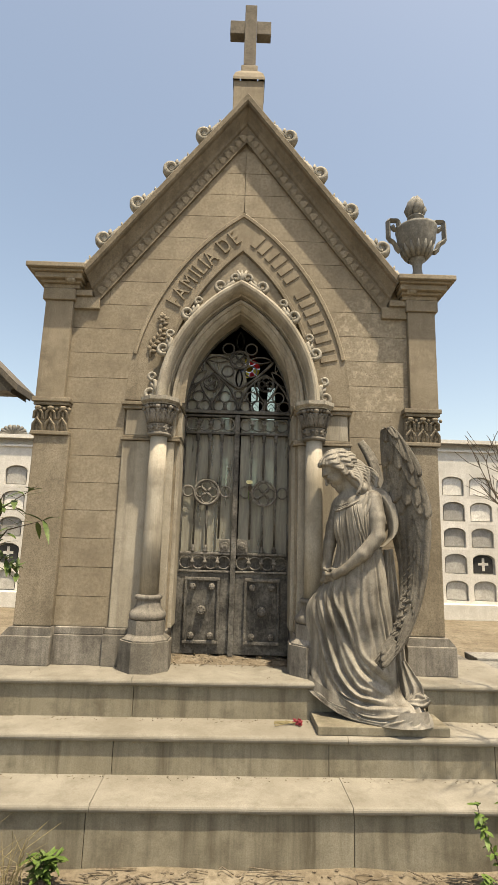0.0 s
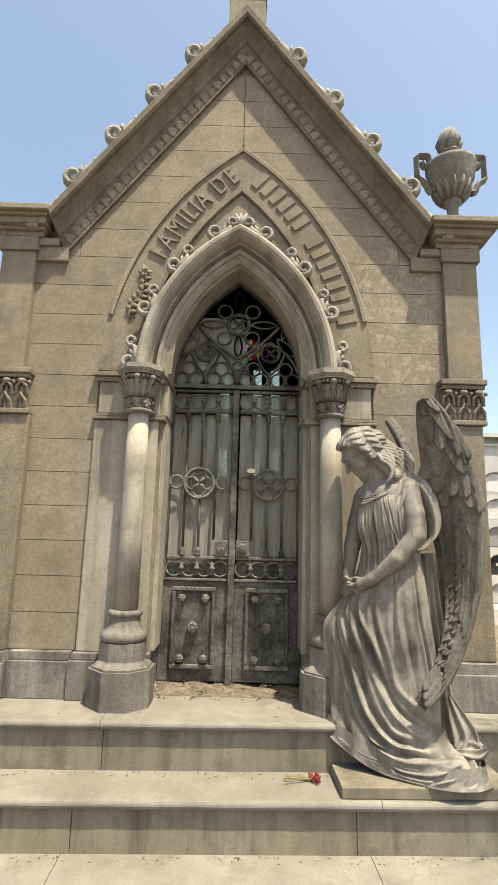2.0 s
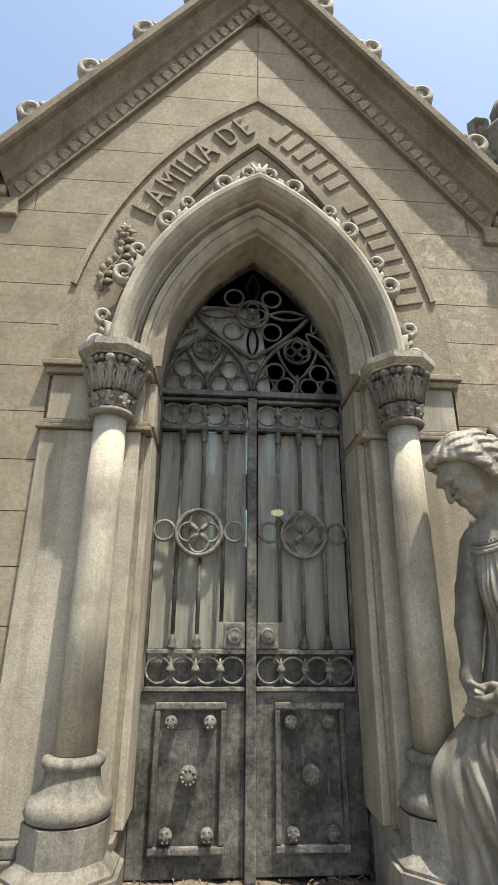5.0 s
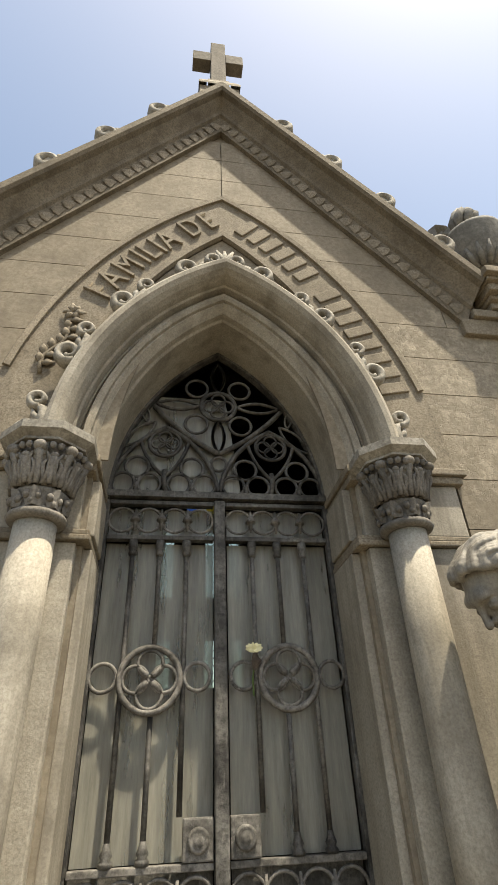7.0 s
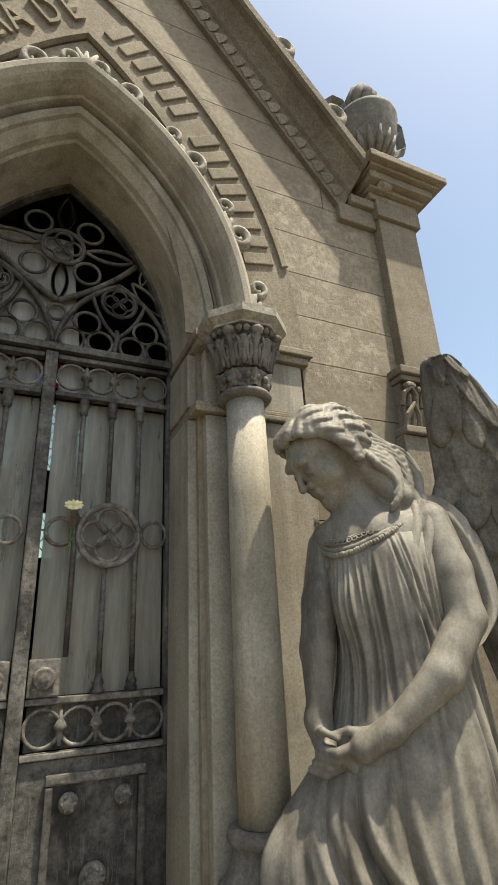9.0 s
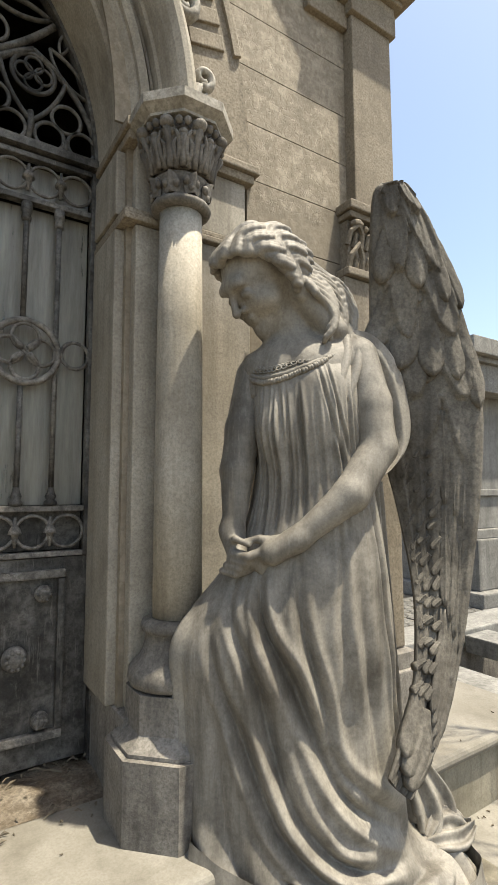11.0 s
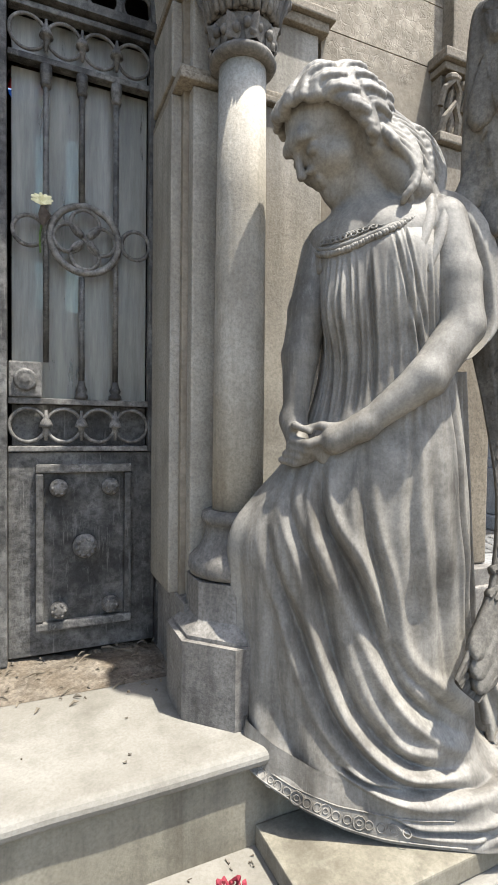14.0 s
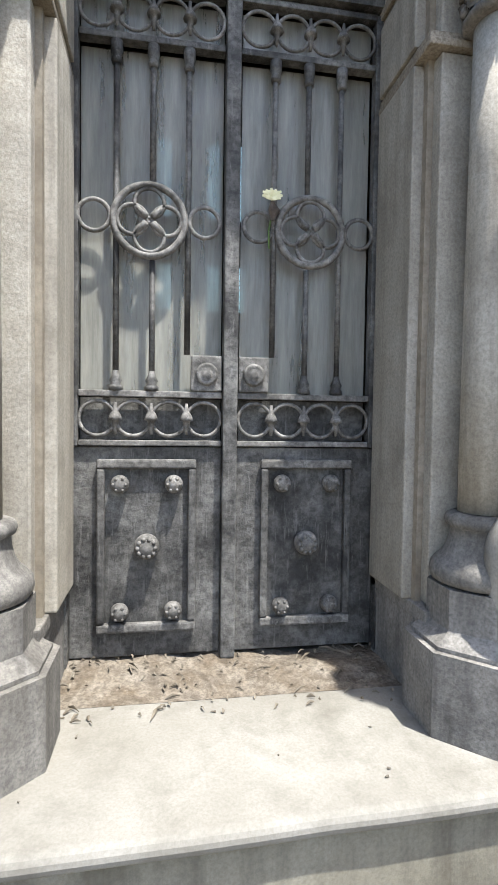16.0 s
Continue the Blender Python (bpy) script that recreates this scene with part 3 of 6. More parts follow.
def hood_crocket():
    bm = bmesh.new()
    volute(bm, (-0.05, 0.038), 0.036, 0.012, 1.2, -2.2, 0.015, 0.0, -1, 24, 1.7)
    volute(bm, (0.055, 0.045), 0.026, 0.009, 1.15, -2.8, 0.011, 0.0, -1, 20, 1.7)
    tube(bm, [(-0.055, 0, 0.0), (-0.015, 0, 0.012), (0.02, 0, 0.018), (0.03, 0, 0.035)], [0.02, 0.02, 0.017, 0.010], 7, False, 1.5)
    tube(bm, [(-0.02, 0, 0.012), (0.0, 0, 0.04), (0.022, 0, 0.052)], [0.013, 0.012, 0.003], 6, False, 1.4)
    tube(bm, [(-0.06, 0, 0.005), (-0.085, 0, 0.0), (-0.105, 0, 0.006)], [0.014, 0.012, 0.004], 6, False, 1.4)
    bmesh.ops.recalc_face_normals(bm, faces=bm.faces)
    me = bpy.data.meshes.new("scroll_crocket")
    bm.to_mesh(me), bm.free()
    me.materials.append(WORN)
    me.shade_smooth()
    return me


hm = hood_crocket()
for sg in (-1, 1):
    for s in (0.90, 0.615, 0.345, 0.075):
        (x, z), (x2, z2) = OPEN.at(sg * s, 0.182), OPEN.at(sg * (s - 0.02), 0.182)
        a = math.atan2(z2 - z, abs(x2 - x))
        m = Matrix.Translation((x, -0.075, z)) @ Matrix.Rotation(-a, 4, "Y") @ Matrix.Scale(1.32, 4) if sg < 0 else Matrix.Translation((x, -0.075, z)) @ Matrix.Rotation(a, 4, "Y") @ Matrix.Diagonal((-1.32, 1.32, 1.32, 1))
        tagged(piece("scroll_crocket", hm, hood, m), "pale scrolled leaf crocket")
bm = bmesh.new()
for dx in (-0.03, 0, 0.03):
    tube(bm, [(0, -0.075, 2.93), (dx * 0.5, -0.08, 2.99), (dx * 1.3, -0.085, 3.035)], [0.02, 0.016, 0.006], 7)
part("finial_leaf", bm, WORN, hood, smooth=True)

# inscription band
bm = bmesh.new()
BAND.moulding(bm, [(-0.277, 0.013), (-0.277, -0.006), (0.0, -0.006), (0.0, 0.013)], -0.985, 0.985)
band = part("inscription_band", bm, STONE, tomb, "pointed stone band with raised lettering")
part("band_fillet", BAND.moulding(bmesh.new(), [(-0.028, -0.006), (-0.028, -0.020), (-0.004, -0.022), (0.004, -0.014), (0.004, -0.006)], -0.79, 0.79), STONE, band)
part("band_fillet", BAND.moulding(bmesh.new(), [(-0.282, -0.004), (-0.276, -0.022), (-0.252, -0.022), (-0.244, -0.006)], -0.985, 0.985), STONE, band)
part("arch_field", BAND.moulding(bmesh.new(), [(-0.47, 0.013), (-0.47, 0.004), (-0.284, 0.004), (-0.284, 0.013)], -0.985, 0.985), WALL, band)


def band_pose(s, out):
    (x, z), (x2, z2) = BAND.at(s, out), BAND.at(s + 0.004, out)
    return Matrix.Translation((x, -0.005, z)) @ Matrix.Rotation(-math.atan2(z2 - z, x2 - x), 4, "Y")


def letter(ch, s, size):
    cu = bpy.data.curves.new("letter", "FONT")
    cu.body, cu.size, cu.extrude, cu.align_x, cu.offset = ch, size, 0.008, "CENTER", 0.0
    ob = new("letter_source", cu)
    dg = bpy.context.evaluated_depsgraph_get()
    me = bpy.data.meshes.new_from_object(ob.evaluated_get(dg))
    bpy.data.objects.remove(ob)
    me.name = "letter"
    me.materials.clear()
    me.materials.append(STONE)
    piece("letter", me, band, band_pose(s, -0.20) @ Matrix.Translation((0, -0.008, 0)) @ Matrix.Rotation(radians(90), 4, "X") @ Matrix.Diagonal((0.70, 1, 1, 1)))


for ch, s in zip("FAMILIADE", (-0.490, -0.437, -0.370, -0.319, -0.286, -0.252, -0.213, -0.122, -0.059)):
    letter(ch, -(1 - (1 + s) * 1.0325), 0.19)
# the family's name: plain upright bars
bar = boxes((-0.027, 0.027, -0.011, 0.004, 0.006, 0.138), bevel=0.004)
me = bpy.data.meshes.new("letter_bar")
bmesh.ops.recalc_face_normals(bar, faces=bar.faces)
bar.to_mesh(me), bar.free()
me.materials.append(STONE)
for i in range(15):
    if i != 6:
        piece("letter_bar", me, band, band_pose(0.060 + 0.0496 * i, -0.20))
# leaf spray at the foot of the band
bm = bmesh.new()
spine = [(lambda p: (p[0], -0.012, p[1]))(BAND.at(-0.78 + 0.19 * i / 8, -0.14 + 0.02 * math.sin(i))) for i in range(9)]
tube(bm, spine, 0.009, 6)
for i in range(1, 9):
    p = Vector(spine[i])
    for sd in (-1, 1):
        a = 0.9 + sd * 0.85
        q = p + Vector((0.055 * math.cos(a), -0.006, 0.055 * math.sin(a)))
        tube(bm, [p, (p + q) / 2 + Vector((0, -0.004, 0)), q], [0.005, 0.018, 0.003], 6, False, 0.5)
p = Vector(spine[-1])
for i in range(6):
    a = i * math.pi / 3
    tube(bm, [p, p + Vector((0.022 * math.cos(a), -0.012, 0.022 * math.sin(a))), p + Vector((0.042 * math.cos(a), -0.004, 0.042 * math.sin(a)))], [0.006, 0.016, 0.005], 6, False, 0.6)
part("leaf_spray", bm, STONE, band, smooth=True)

# cross on its pedestal
cr = thing("roof_cross", "weathered stone cross on the gable's point", "cross", at=(0, 0.11, 4.55))
inv = Matrix.Translation((0, -0.11, -4.55))
part("cross_shaft", boxes((-0.055, 0.055, 0.06, 0.16, 5.14, 5.83), bevel=0.006), SLATE, cr, where=inv)
part("cross_arm", boxes((-0.19, -0.056, 0.065, 0.155, 5.51, 5.655), bevel=0.006), SLATE, cr, where=inv)
part("cross_arm", boxes((0.056, 0.19, 0.065, 0.155, 5.51, 5.655), bevel=0.006), SLATE, cr, where=inv)
bm = boxes((-0.135, 0.135, 0.0, 0.24, 4.35, 4.93), (-0.075, 0.075, 0.04, 0.18, 5.07, 5.14), bevel=0.006)
vs = grid(bm, [[(a * w, 0.11 + b * w, z) for a, b in ((-1, -0.9), (1, -0.9), (1, 0.9), (-1, 0.9))] for w, z in ((0.142, 4.93), (0.142, 4.955), (0.125, 5.01), (0.085, 5.07))], False, True)
part("cross_pedestal", bm, STONE, cr, where=inv)

# urn on the corner
UX, UY = 1.475, 0.06
urn = thing("stone_urn", "grey stone urn with flame finial and key-pattern handles", "urn", at=(UX, UY, 3.005))
inv = Matrix.Translation((-UX, -UY, -3.005))
part("urn_base", boxes((UX - 0.105, UX + 0.105, UY - 0.10, UY + 0.10, 3.006, 3.06), bevel=0.008), WORN, urn, where=inv)
bm = lathe(bmesh.new(), [(0.07, 3.061), (0.07, 3.09), (0.045, 3.12), (0.036, 3.18), (0.042, 3.235), (0.065, 3.255), (0.062, 3.272), (0.09, 3.30), (0.13, 3.36), (0.155, 3.43), (0.165, 3.51), (0.172, 3.53), (0.172, 3.55), (0.15, 3.565), (0.10, 3.59), (0.06, 3.605), (0.052, 3.64), (0.07, 3.652), (0.07, 3.665), (0.05, 3.67)], UX, UY, 36)
bowl = part("bowl", bm, GREYSTONE, urn, smooth=True, where=inv)
for i in range(14):
    a = 2 * math.pi * i / 14
    bm = tube(bmesh.new(), [(UX + r * math.cos(a), UY + r * math.sin(a), z) for r, z in ((0.07, 3.275), (0.115, 3.33), (0.14, 3.385))], [0.016, 0.018, 0.006], 6)
    part("gadroon", bm, GREYSTONE, bowl, smooth=True)
bm = bmesh.new()
for i in range(9):
    a = i * 2.4
    tube(bm, [(UX + 0.045 * math.cos(a), UY + 0.045 * math.sin(a), 3.665), (UX + 0.068 * math.cos(a + 0.4), UY + 0.068 * math.sin(a + 0.4), 3.735), (UX + 0.045 * math.cos(a + 0.9), UY + 0.045 * math.sin(a + 0.9), 3.80), (UX + 0.02 * math.cos(a + 1.5), UY + 0.02 * math.sin(a + 1.5), 3.84 + 0.02 * (i % 3))], [0.022, 0.03, 0.024, 0.006], 6)
part("flame_finial", bm, GREYSTONE, urn, smooth=True, where=inv)
for sg in (-1, 1):
    pts = [(0.13, 3.335), (0.165, 3.35), (0.19, 3.42), (0.24, 3.45), (0.24, 3.63), (0.15, 3.63), (0.15, 3.545), (0.20, 3.545), (0.20, 3.59)]
    bent = []
    for (a, b), (c, d) in zip(pts, pts[1:]):
        v = Vector((c - a, 0, d - b)).normalized() * 0.014
        bent += [(UX + sg * (a + v.x), UY, b + v.z), (UX + sg * (c - v.x), UY, d - v.z)]
    bm = tube(bmesh.new(), bent, 0.022, 4, False, 1.6)
    part("handle", bm, GREYSTONE, urn, where=inv)

# ---- the gate ----
DY = 0.275
gate = thing("iron_gate", "dark weathered two-leaf iron gate with dusty glass", "gate")


def circle(x, z, r, w, y=DY, n=24, bm=None):
    return tube(bm or bmesh.new(), [(x + r * math.cos(a), y, z + r * math.sin(a)) for a in np.linspace(0, 2 * math.pi, n + 1)[:-1]], w, 6, True)


part("gate_frame", boxes((-0.468, -0.450, DY - 0.03, DY + 0.05, 0.02, 1.93), (0.450, 0.468, DY - 0.03, DY + 0.05, 0.02, 1.93), (-0.449, 0.449, DY - 0.03, DY + 0.03, 1.925, 1.952)), IRON, gate)
for sg in (-1, 1):
    def sx(a, b):
        return sorted((sg * a, sg * b))
    leaf = part("gate_leaf", boxes((*sx(0.022, 0.448), DY, DY + 0.03, 0.03, 0.635), bevel=0.003), IRON, gate, "peeling iron gate leaf")
    part("stile", boxes((*sx(0.424, 0.448), DY - 0.012, DY + 0.02, 0.636, 1.915), bevel=0.003), IRON, leaf)
    if sg < 0:
        part("astragal", boxes((-0.021, 0.021, DY - 0.03, DY + 0.02, 0.02, 1.915), bevel=0.005), IRON, leaf, "pitted central closing bar")
    for z0, z1 in ((0.638, 0.654), (0.776, 0.794), (1.752, 1.770), (1.898, 1.915)):
        part("rail", boxes((*sx(0.0225, 0.423), DY - 0.014, DY + 0.02, z0, z1), bevel=0.003), DUSTY if z0 < 1 else IRON, leaf)
    for z in (0.715, 1.834):
        for i in range(4):
            x = sg * (0.0745 + 0.0995 * i)
            part("ring", circle(x, z, 0.049, 0.0055, DY - 0.004, 24), DUSTY, leaf, smooth=True)
        for i in range(3):
            x = sg * (0.124 + 0.0995 * i)
            bm = lathe(bmesh.new(), [(0.004, z - 0.045), (0.008, z - 0.02), (0.011, z - 0.006), (0.02, z - 0.004), (0.017, z + 0.006), (0.012, z + 0.016), (0.006, z + 0.022), (0.004, z + 0.045)], x, DY - 0.008, 10)
            part("bead", bm, DUSTY, leaf, smooth=True)
    for i, x in enumerate((0.124, 0.2235, 0.323)):
        spans = [(0.795, 1.16), (1.375, 1.751)] if i == 1 else [(0.795, 1.751)]
        for a, b in spans:
            a = 0.90 if (i == 0 and a < 0.8) else a
            bm = lathe(bmesh.new(), [(0.0085, a), (0.0085, b)], sg * x, DY - 0.002, 8)
            if b > 1.7:
                lathe(bm, [(0.013, 1.69), (0.016, 1.70), (0.012, 1.712), (0.017, 1.72), (0.017, 1.75)], sg * x, DY - 0.002, 10)
            if a < 0.8:
                lathe(bm, [(0.02, 0.795), (0.02, 0.806), (0.013, 0.812), (0.018, 0.822), (0.012, 0.834), (0.0086, 0.85)], sg * x, DY - 0.002, 10)
            part("bar", bm, IRON, leaf, smooth=True)
    rx = sg * 0.232
    ros = part("rosette", circle(rx, 1.268, 0.098, 0.0105, DY - 0.012, 36), DUSTY, leaf, "ring rosette with four petals", smooth=True)
    for i in range(4):
        a = i * math.pi / 2
        part("petal", circle(rx + 0.047 * math.cos(a), 1.268 + 0.047 * math.sin(a), 0.041, 0.0062, DY - 0.012, 20), DUSTY, ros, smooth=True)
        a += math.pi / 4
        bm = tube(bmesh.new(), [(rx + r * math.cos(a), DY - 0.016, 1.268 + r * math.sin(a)) for r in (0.05, 0.03, 0.016, 0.010)], [0.006, 0.008, 0.012, 0.006], 7)
        part("petal_tip", bm, DUSTY, ros, smooth=True)
    for x in (0.078, 0.383):
        part("side_ring", circle(sg * x, 1.275, 0.043, 0.0065, DY - 0.006), DUSTY, leaf, smooth=True)
    plate = part("lock_plate", boxes((*sx(0.024, 0.113), DY - 0.02, DY + 0.01, 0.796, 0.898), bevel=0.005), DUSTY, leaf, "square lock plate with round escutcheon")
    bm = lathe(bmesh.new(), [(0.032, 0.0), (0.032, 0.008), (0.024, 0.012), (0.02, 0.009), (0.012, 0.018), (0.004, 0.018)], 0, 0, 20)
    part("escutcheon", bm, DUSTY, plate, smooth=True, where=Matrix.Translation((sg * 0.068, DY - 0.02, 0.845)) @ Matrix.Rotation(radians(90), 4, "X"))
    # lower panel: raised frame and bosses
    x0, x1, z0, z1 = 0.095, 0.372, 0.105, 0.60
    for a, b, c, d in ((x0, x1, z1 - 0.026, z1), (x0, x1, z0, z0 + 0.026), (x0, x0 + 0.022, z0 + 0.027, z1 - 0.027), (x1 - 0.022, x1, z0 + 0.027, z1 - 0.027)):
        part("panel_moulding", boxes((*sx(a, b), DY - 0.022, DY - 0.0005, c, d), bevel=0.006), DUSTY if d - c < 0.1 else IRON, leaf)
    for dx, z, r in ((0, 0.352, 0.036), (-0.075, 0.53, 0.026), (0.075, 0.53, 0.026), (-0.075, 0.165, 0.026), (0.075, 0.165, 0.026)):
        bm = ball(bmesh.new(), (sg * 0.2335 + dx, DY - 0.016, z), r, 1, 0.95, 1, 16)
        for i in range(10 if r > 0.03 else 6):
            a = i * 2 * math.pi / (10 if r > 0.03 else 6)
            ball(bm, (sg * 0.2335 + dx + r * 0.68 * math.cos(a), DY - 0.016 - r * 0.70, z + r * 0.68 * math.sin(a)), r * 0.2, 1, 1, 1, 6)
        bmesh.ops.delete(bm, geom=[v for v in bm.verts if v.co.y > DY - 0.0005], context="VERTS")
        part("boss", bm, DUSTY, leaf, "round knobbed boss" if r > 0.03 else "", smooth=True)
    for z0, z1 in ((0.655, 0.775), (0.795, 1.751), (1.771, 1.897)):
        g = part("pane", boxes((*sx(0.032 if sg > 0 else 0.0225, 0.4235), DY + 0.034, DY + 0.038, z0, z1)), DOORGLASS if z0 > 0.7 else IRON, leaf)
        g.visible_shadow = z0 < 0.7

# ---- tracery over the gate ----
tr = thing("tracery_grille", "dark iron gothic tracery grille over the gate", "grille")


def strand(pts, w=0.010, flat=1.3):
    return part("tracery_bar", tube(bmesh.new(), [(x, DY, z) for x, z in pts], w, 6, False, flat), IRON, tr, smooth=True)


def arc2(p, q, bulge, n=14):
    """From p to q, bowed to its left by bulge times its length."""
    p, q = Vector(p), Vector(q)
    d = q - p
    s = Vector((-d.y, d.x))
    return [tuple(p + d * t + s * (bulge * 4 * t * (1 - t))) for t in [i / n for i in range(n + 1)]]


def tring(x, z, r, w=0.007):
    return part("tracery_ring", circle(x, z, r, w, DY, 24), IRON, tr, smooth=True)


part("tracery_frame", OPEN.moulding(bmesh.new(), [(-0.012, DY - 0.02), (0.02, DY - 0.02), (0.02, DY + 0.02), (-0.012, DY + 0.02)]), IRON, tr)
big = tring(0, 2.405, 0.078, 0.010)
for i in range(4):
    a = i * math.pi / 2
    part("foil", circle(0.036 * math.cos(a), 2.405 + 0.036 * math.sin(a), 0.031, 0.006), IRON, big, smooth=True)
for dx in (-1, 1):
    tring(dx * 0.098, 2.502, 0.049), tring(dx * 0.098, 2.302, 0.049)
    for b in (-0.14, 0.14):
        strand(arc2((dx * 0.085, 2.405), (dx * 0.275, 2.405), b), 0.007)
        strand(arc2((0, 2.485), (0, 2.66), dx * 0.17), 0.007)
        strand(arc2((0, 2.325), (0, 2.155), dx * 0.15), 0.007)
    strand(arc2((0, 2.15), (dx * 0.285, 2.39), -dx * 0.05), 0.012)
    strand(arc2((0.0, 1.95), (dx * 0.225, 2.275), dx * 0.13), 0.011)
    strand(arc2((dx * 0.445, 1.96), (dx * 0.225, 2.275), -dx * 0.13), 0.010)
    strand([(dx * 0.215, 1.955), (dx * 0.226, 2.02), (dx * 0.222, 2.06)], 0.012)
    strand(arc2((dx * 0.224, 2.03), (dx * 0.125, 2.215), dx * 0.08), 0.008)
    strand(arc2((dx * 0.224, 2.03), (dx * 0.33, 2.205), -dx * 0.08), 0.008)
    q = tring(dx * 0.228, 2.195, 0.066, 0.008)
    for i in range(4):
        a = i * math.pi / 2
        part("foil", circle(dx * 0.228 + 0.030 * math.cos(a), 2.195 + 0.030 * math.sin(a), 0.027, 0.005), IRON, q, smooth=True)
    for cx in (0.112, 0.335):
        tring(dx * cx, 2.075, 0.047), tring(dx * (cx - 0.052), 1.998, 0.046), tring(dx * (cx + 0.052), 1.998, 0.046)
        strand([(dx * cx, 1.955), (dx * cx, 1.985), (dx * cx, 2.0)], 0.010)
    for b in (-0.16, 0.16):
        strand(arc2((dx * 0.275, 2.305), (dx * 0.40, 2.17), b), 0.006)
        strand(arc2((dx * 0.31, 2.30), (dx * 0.33, 2.39), b), 0.005)
tring(0, 2.10, 0.033)
bm = bmesh.new()
for i in range(12):
    a, b = ZS + 0.035 + 0.042 * i, ZS + 0.035 + 0.042 * (i + 1)
    strip(bm, a, b, lambda z: -OPEN.x(z) + 0.01, lambda z: 0.10 - 0.12 * (z - ZS), DY + 0.022, DY + 0.025, 1)
g = part("pane", bm, DOORGLASS, tr, "dusty broken glazing")
g.visible_shadow = False

# ---- steps and terrace ----
SKEW = Matrix.Rotation(radians(1.6), 4, "Z")
steps = thing("steps", "three worn pale marble steps with rounded nosings", "steps", kind="structure")


def slab(x0, x1, y0, y1, z, th=0.042, r=0.021):
    """A tread with a rounded nosing along its front edge."""
    bm = bmesh.new()
    prof = [(y1, z), (y0 + r, z)] + [(y0 + r - r * math.sin(a), z - r + r * math.cos(a)) for a in np.linspace(0.3, math.pi - 0.2, 7)] + [(y0 + r + 0.006, z - th), (y1, z - th)]
    n = max(2, int((x1 - x0) / 0.12))
    rows = [[(x0 + (x1 - x0) * i / n, y + 0.0025 * noise.noise((x0 + i * 0.7, z * 9, 3)) * (1 if y < y0 + 0.05 else 0), q + 0.002 * noise.noise((x0 + i * 0.5, z * 7, y * 3))) for y, q in prof] for i in range(n + 1)]
    vs = grid(bm, rows, False, True)
    bm.faces.new(vs[0]), bm.faces.new(vs[-1])
    return bm


for y0, y1, z, cuts in ((-0.365, 0.40, 0.0, (-2.1, -0.625, 0.95, 2.02)), (-0.635, -0.30, -0.232, (-1.35, 0.71, 2.9)), (-0.955, -0.59, -0.455, (-2.6, -0.70, 0.66, 2.9))):
    for a, b in zip(cuts, cuts[1:]):
        part("tread", slab(a + 0.0015, b - 0.0015, y0, y1, z), TREAD, steps, smooth=False, where=SKEW)
for y0, z0, z1, cuts in ((-0.335, -0.26, -0.044, (-2.1, -0.61, 0.95, 2.0)), (-0.605, -0.48, -0.276, (-2.6, -0.665, 0.60, 1.6, 2.9)), (-0.925, -0.80, -0.499, (-2.6, -0.72, 0.67, 1.45, 2.9))):
    for a, b in zip(cuts, cuts[1:]):
        part("riser", boxes((a + 0.0015, b - 0.0015, y0, y0 + 0.10, z0, z1), bevel=0.003), RISER, steps, where=SKEW)
part("tread", boxes((-2.6, -1.352, -0.60, -0.30, -0.27, -0.236), bevel=0.004), TREAD, steps, where=SKEW)
part("terrace_core", boxes((-2.1, 2.0, -0.23, 3.3, -0.8, -0.036)), BASE, steps)

# heap of soil and litter on the sill
bm = bmesh.new()
rows = []
for j in range(15):
    y = 0.305 - 0.24 * j / 14
    rows.append([(x, y, 0.001 + max(0.0, 0.030 * (1 - j / 14) ** 0.8 * (0.7 + 0.8 * noise.noise((x * 7, y * 9, 1))) + 0.006 * noise.noise((x * 40, y * 40, 2)) - 0.004)) for x in np.linspace(-0.46, 0.46, 60)])
grid(bm, rows)
part("soil_litter", bm, RUBBLE, None, "brown soil and litter gathered on the door sill", category="soil", kind="stuff")
bm = bmesh.new()
rng = random.Random(4)
for i in range(150):
    x, y = rng.uniform(-0.46, 0.46), 0.29 - 0.30 * rng.random() ** 1.6
    z = 0.004 + max(0, 0.026 * ((y - 0.1) / 0.2))
    a, l = rng.uniform(0, 6.3), rng.uniform(0.006, 0.028) if i % 9 else rng.uniform(0.04, 0.07)
    tube(bm, [(x, y, z), (x + l * 0.5 * math.cos(a), y + l * 0.5 * math.sin(a), z + 0.006), (x + l * math.cos(a), y + l * math.sin(a), z + 0.002)], [0.002, rng.uniform(0.002, 0.006), 0.001], 4, False, 0.4)
part("dry_leaves", bm, EARTH, None, "scattered dry leaves and twigs on the sill", category="litter", kind="stuff")
bm = bmesh.new()
for i in range(420):
    k = i % 3
    x = rng.uniform(-1.9, 2.4)
    y, z = ((-0.36 - 0.06 * rng.random() ** 2, -0.231), (-0.625 - 0.05 * rng.random() ** 2, -0.4545), (rng.uniform(-0.34, 0.1), 0.001))[k]
    if k == 2 and i % 4:
        continue
    y += x * 0.028
    l, a = rng.uniform(0.003, 0.014), rng.uniform(0, 6.3)
    tube(bm, [(x, y, z + 0.001), (x + l * math.cos(a), y + l * math.sin(a), z + 0.003)], [rng.uniform(0.001, 0.004), 0.001], 4)
part("step_grit", bm, RUBBLE, None, "dry grit and twigs in the corners of the steps", category="grit", kind="stuff")

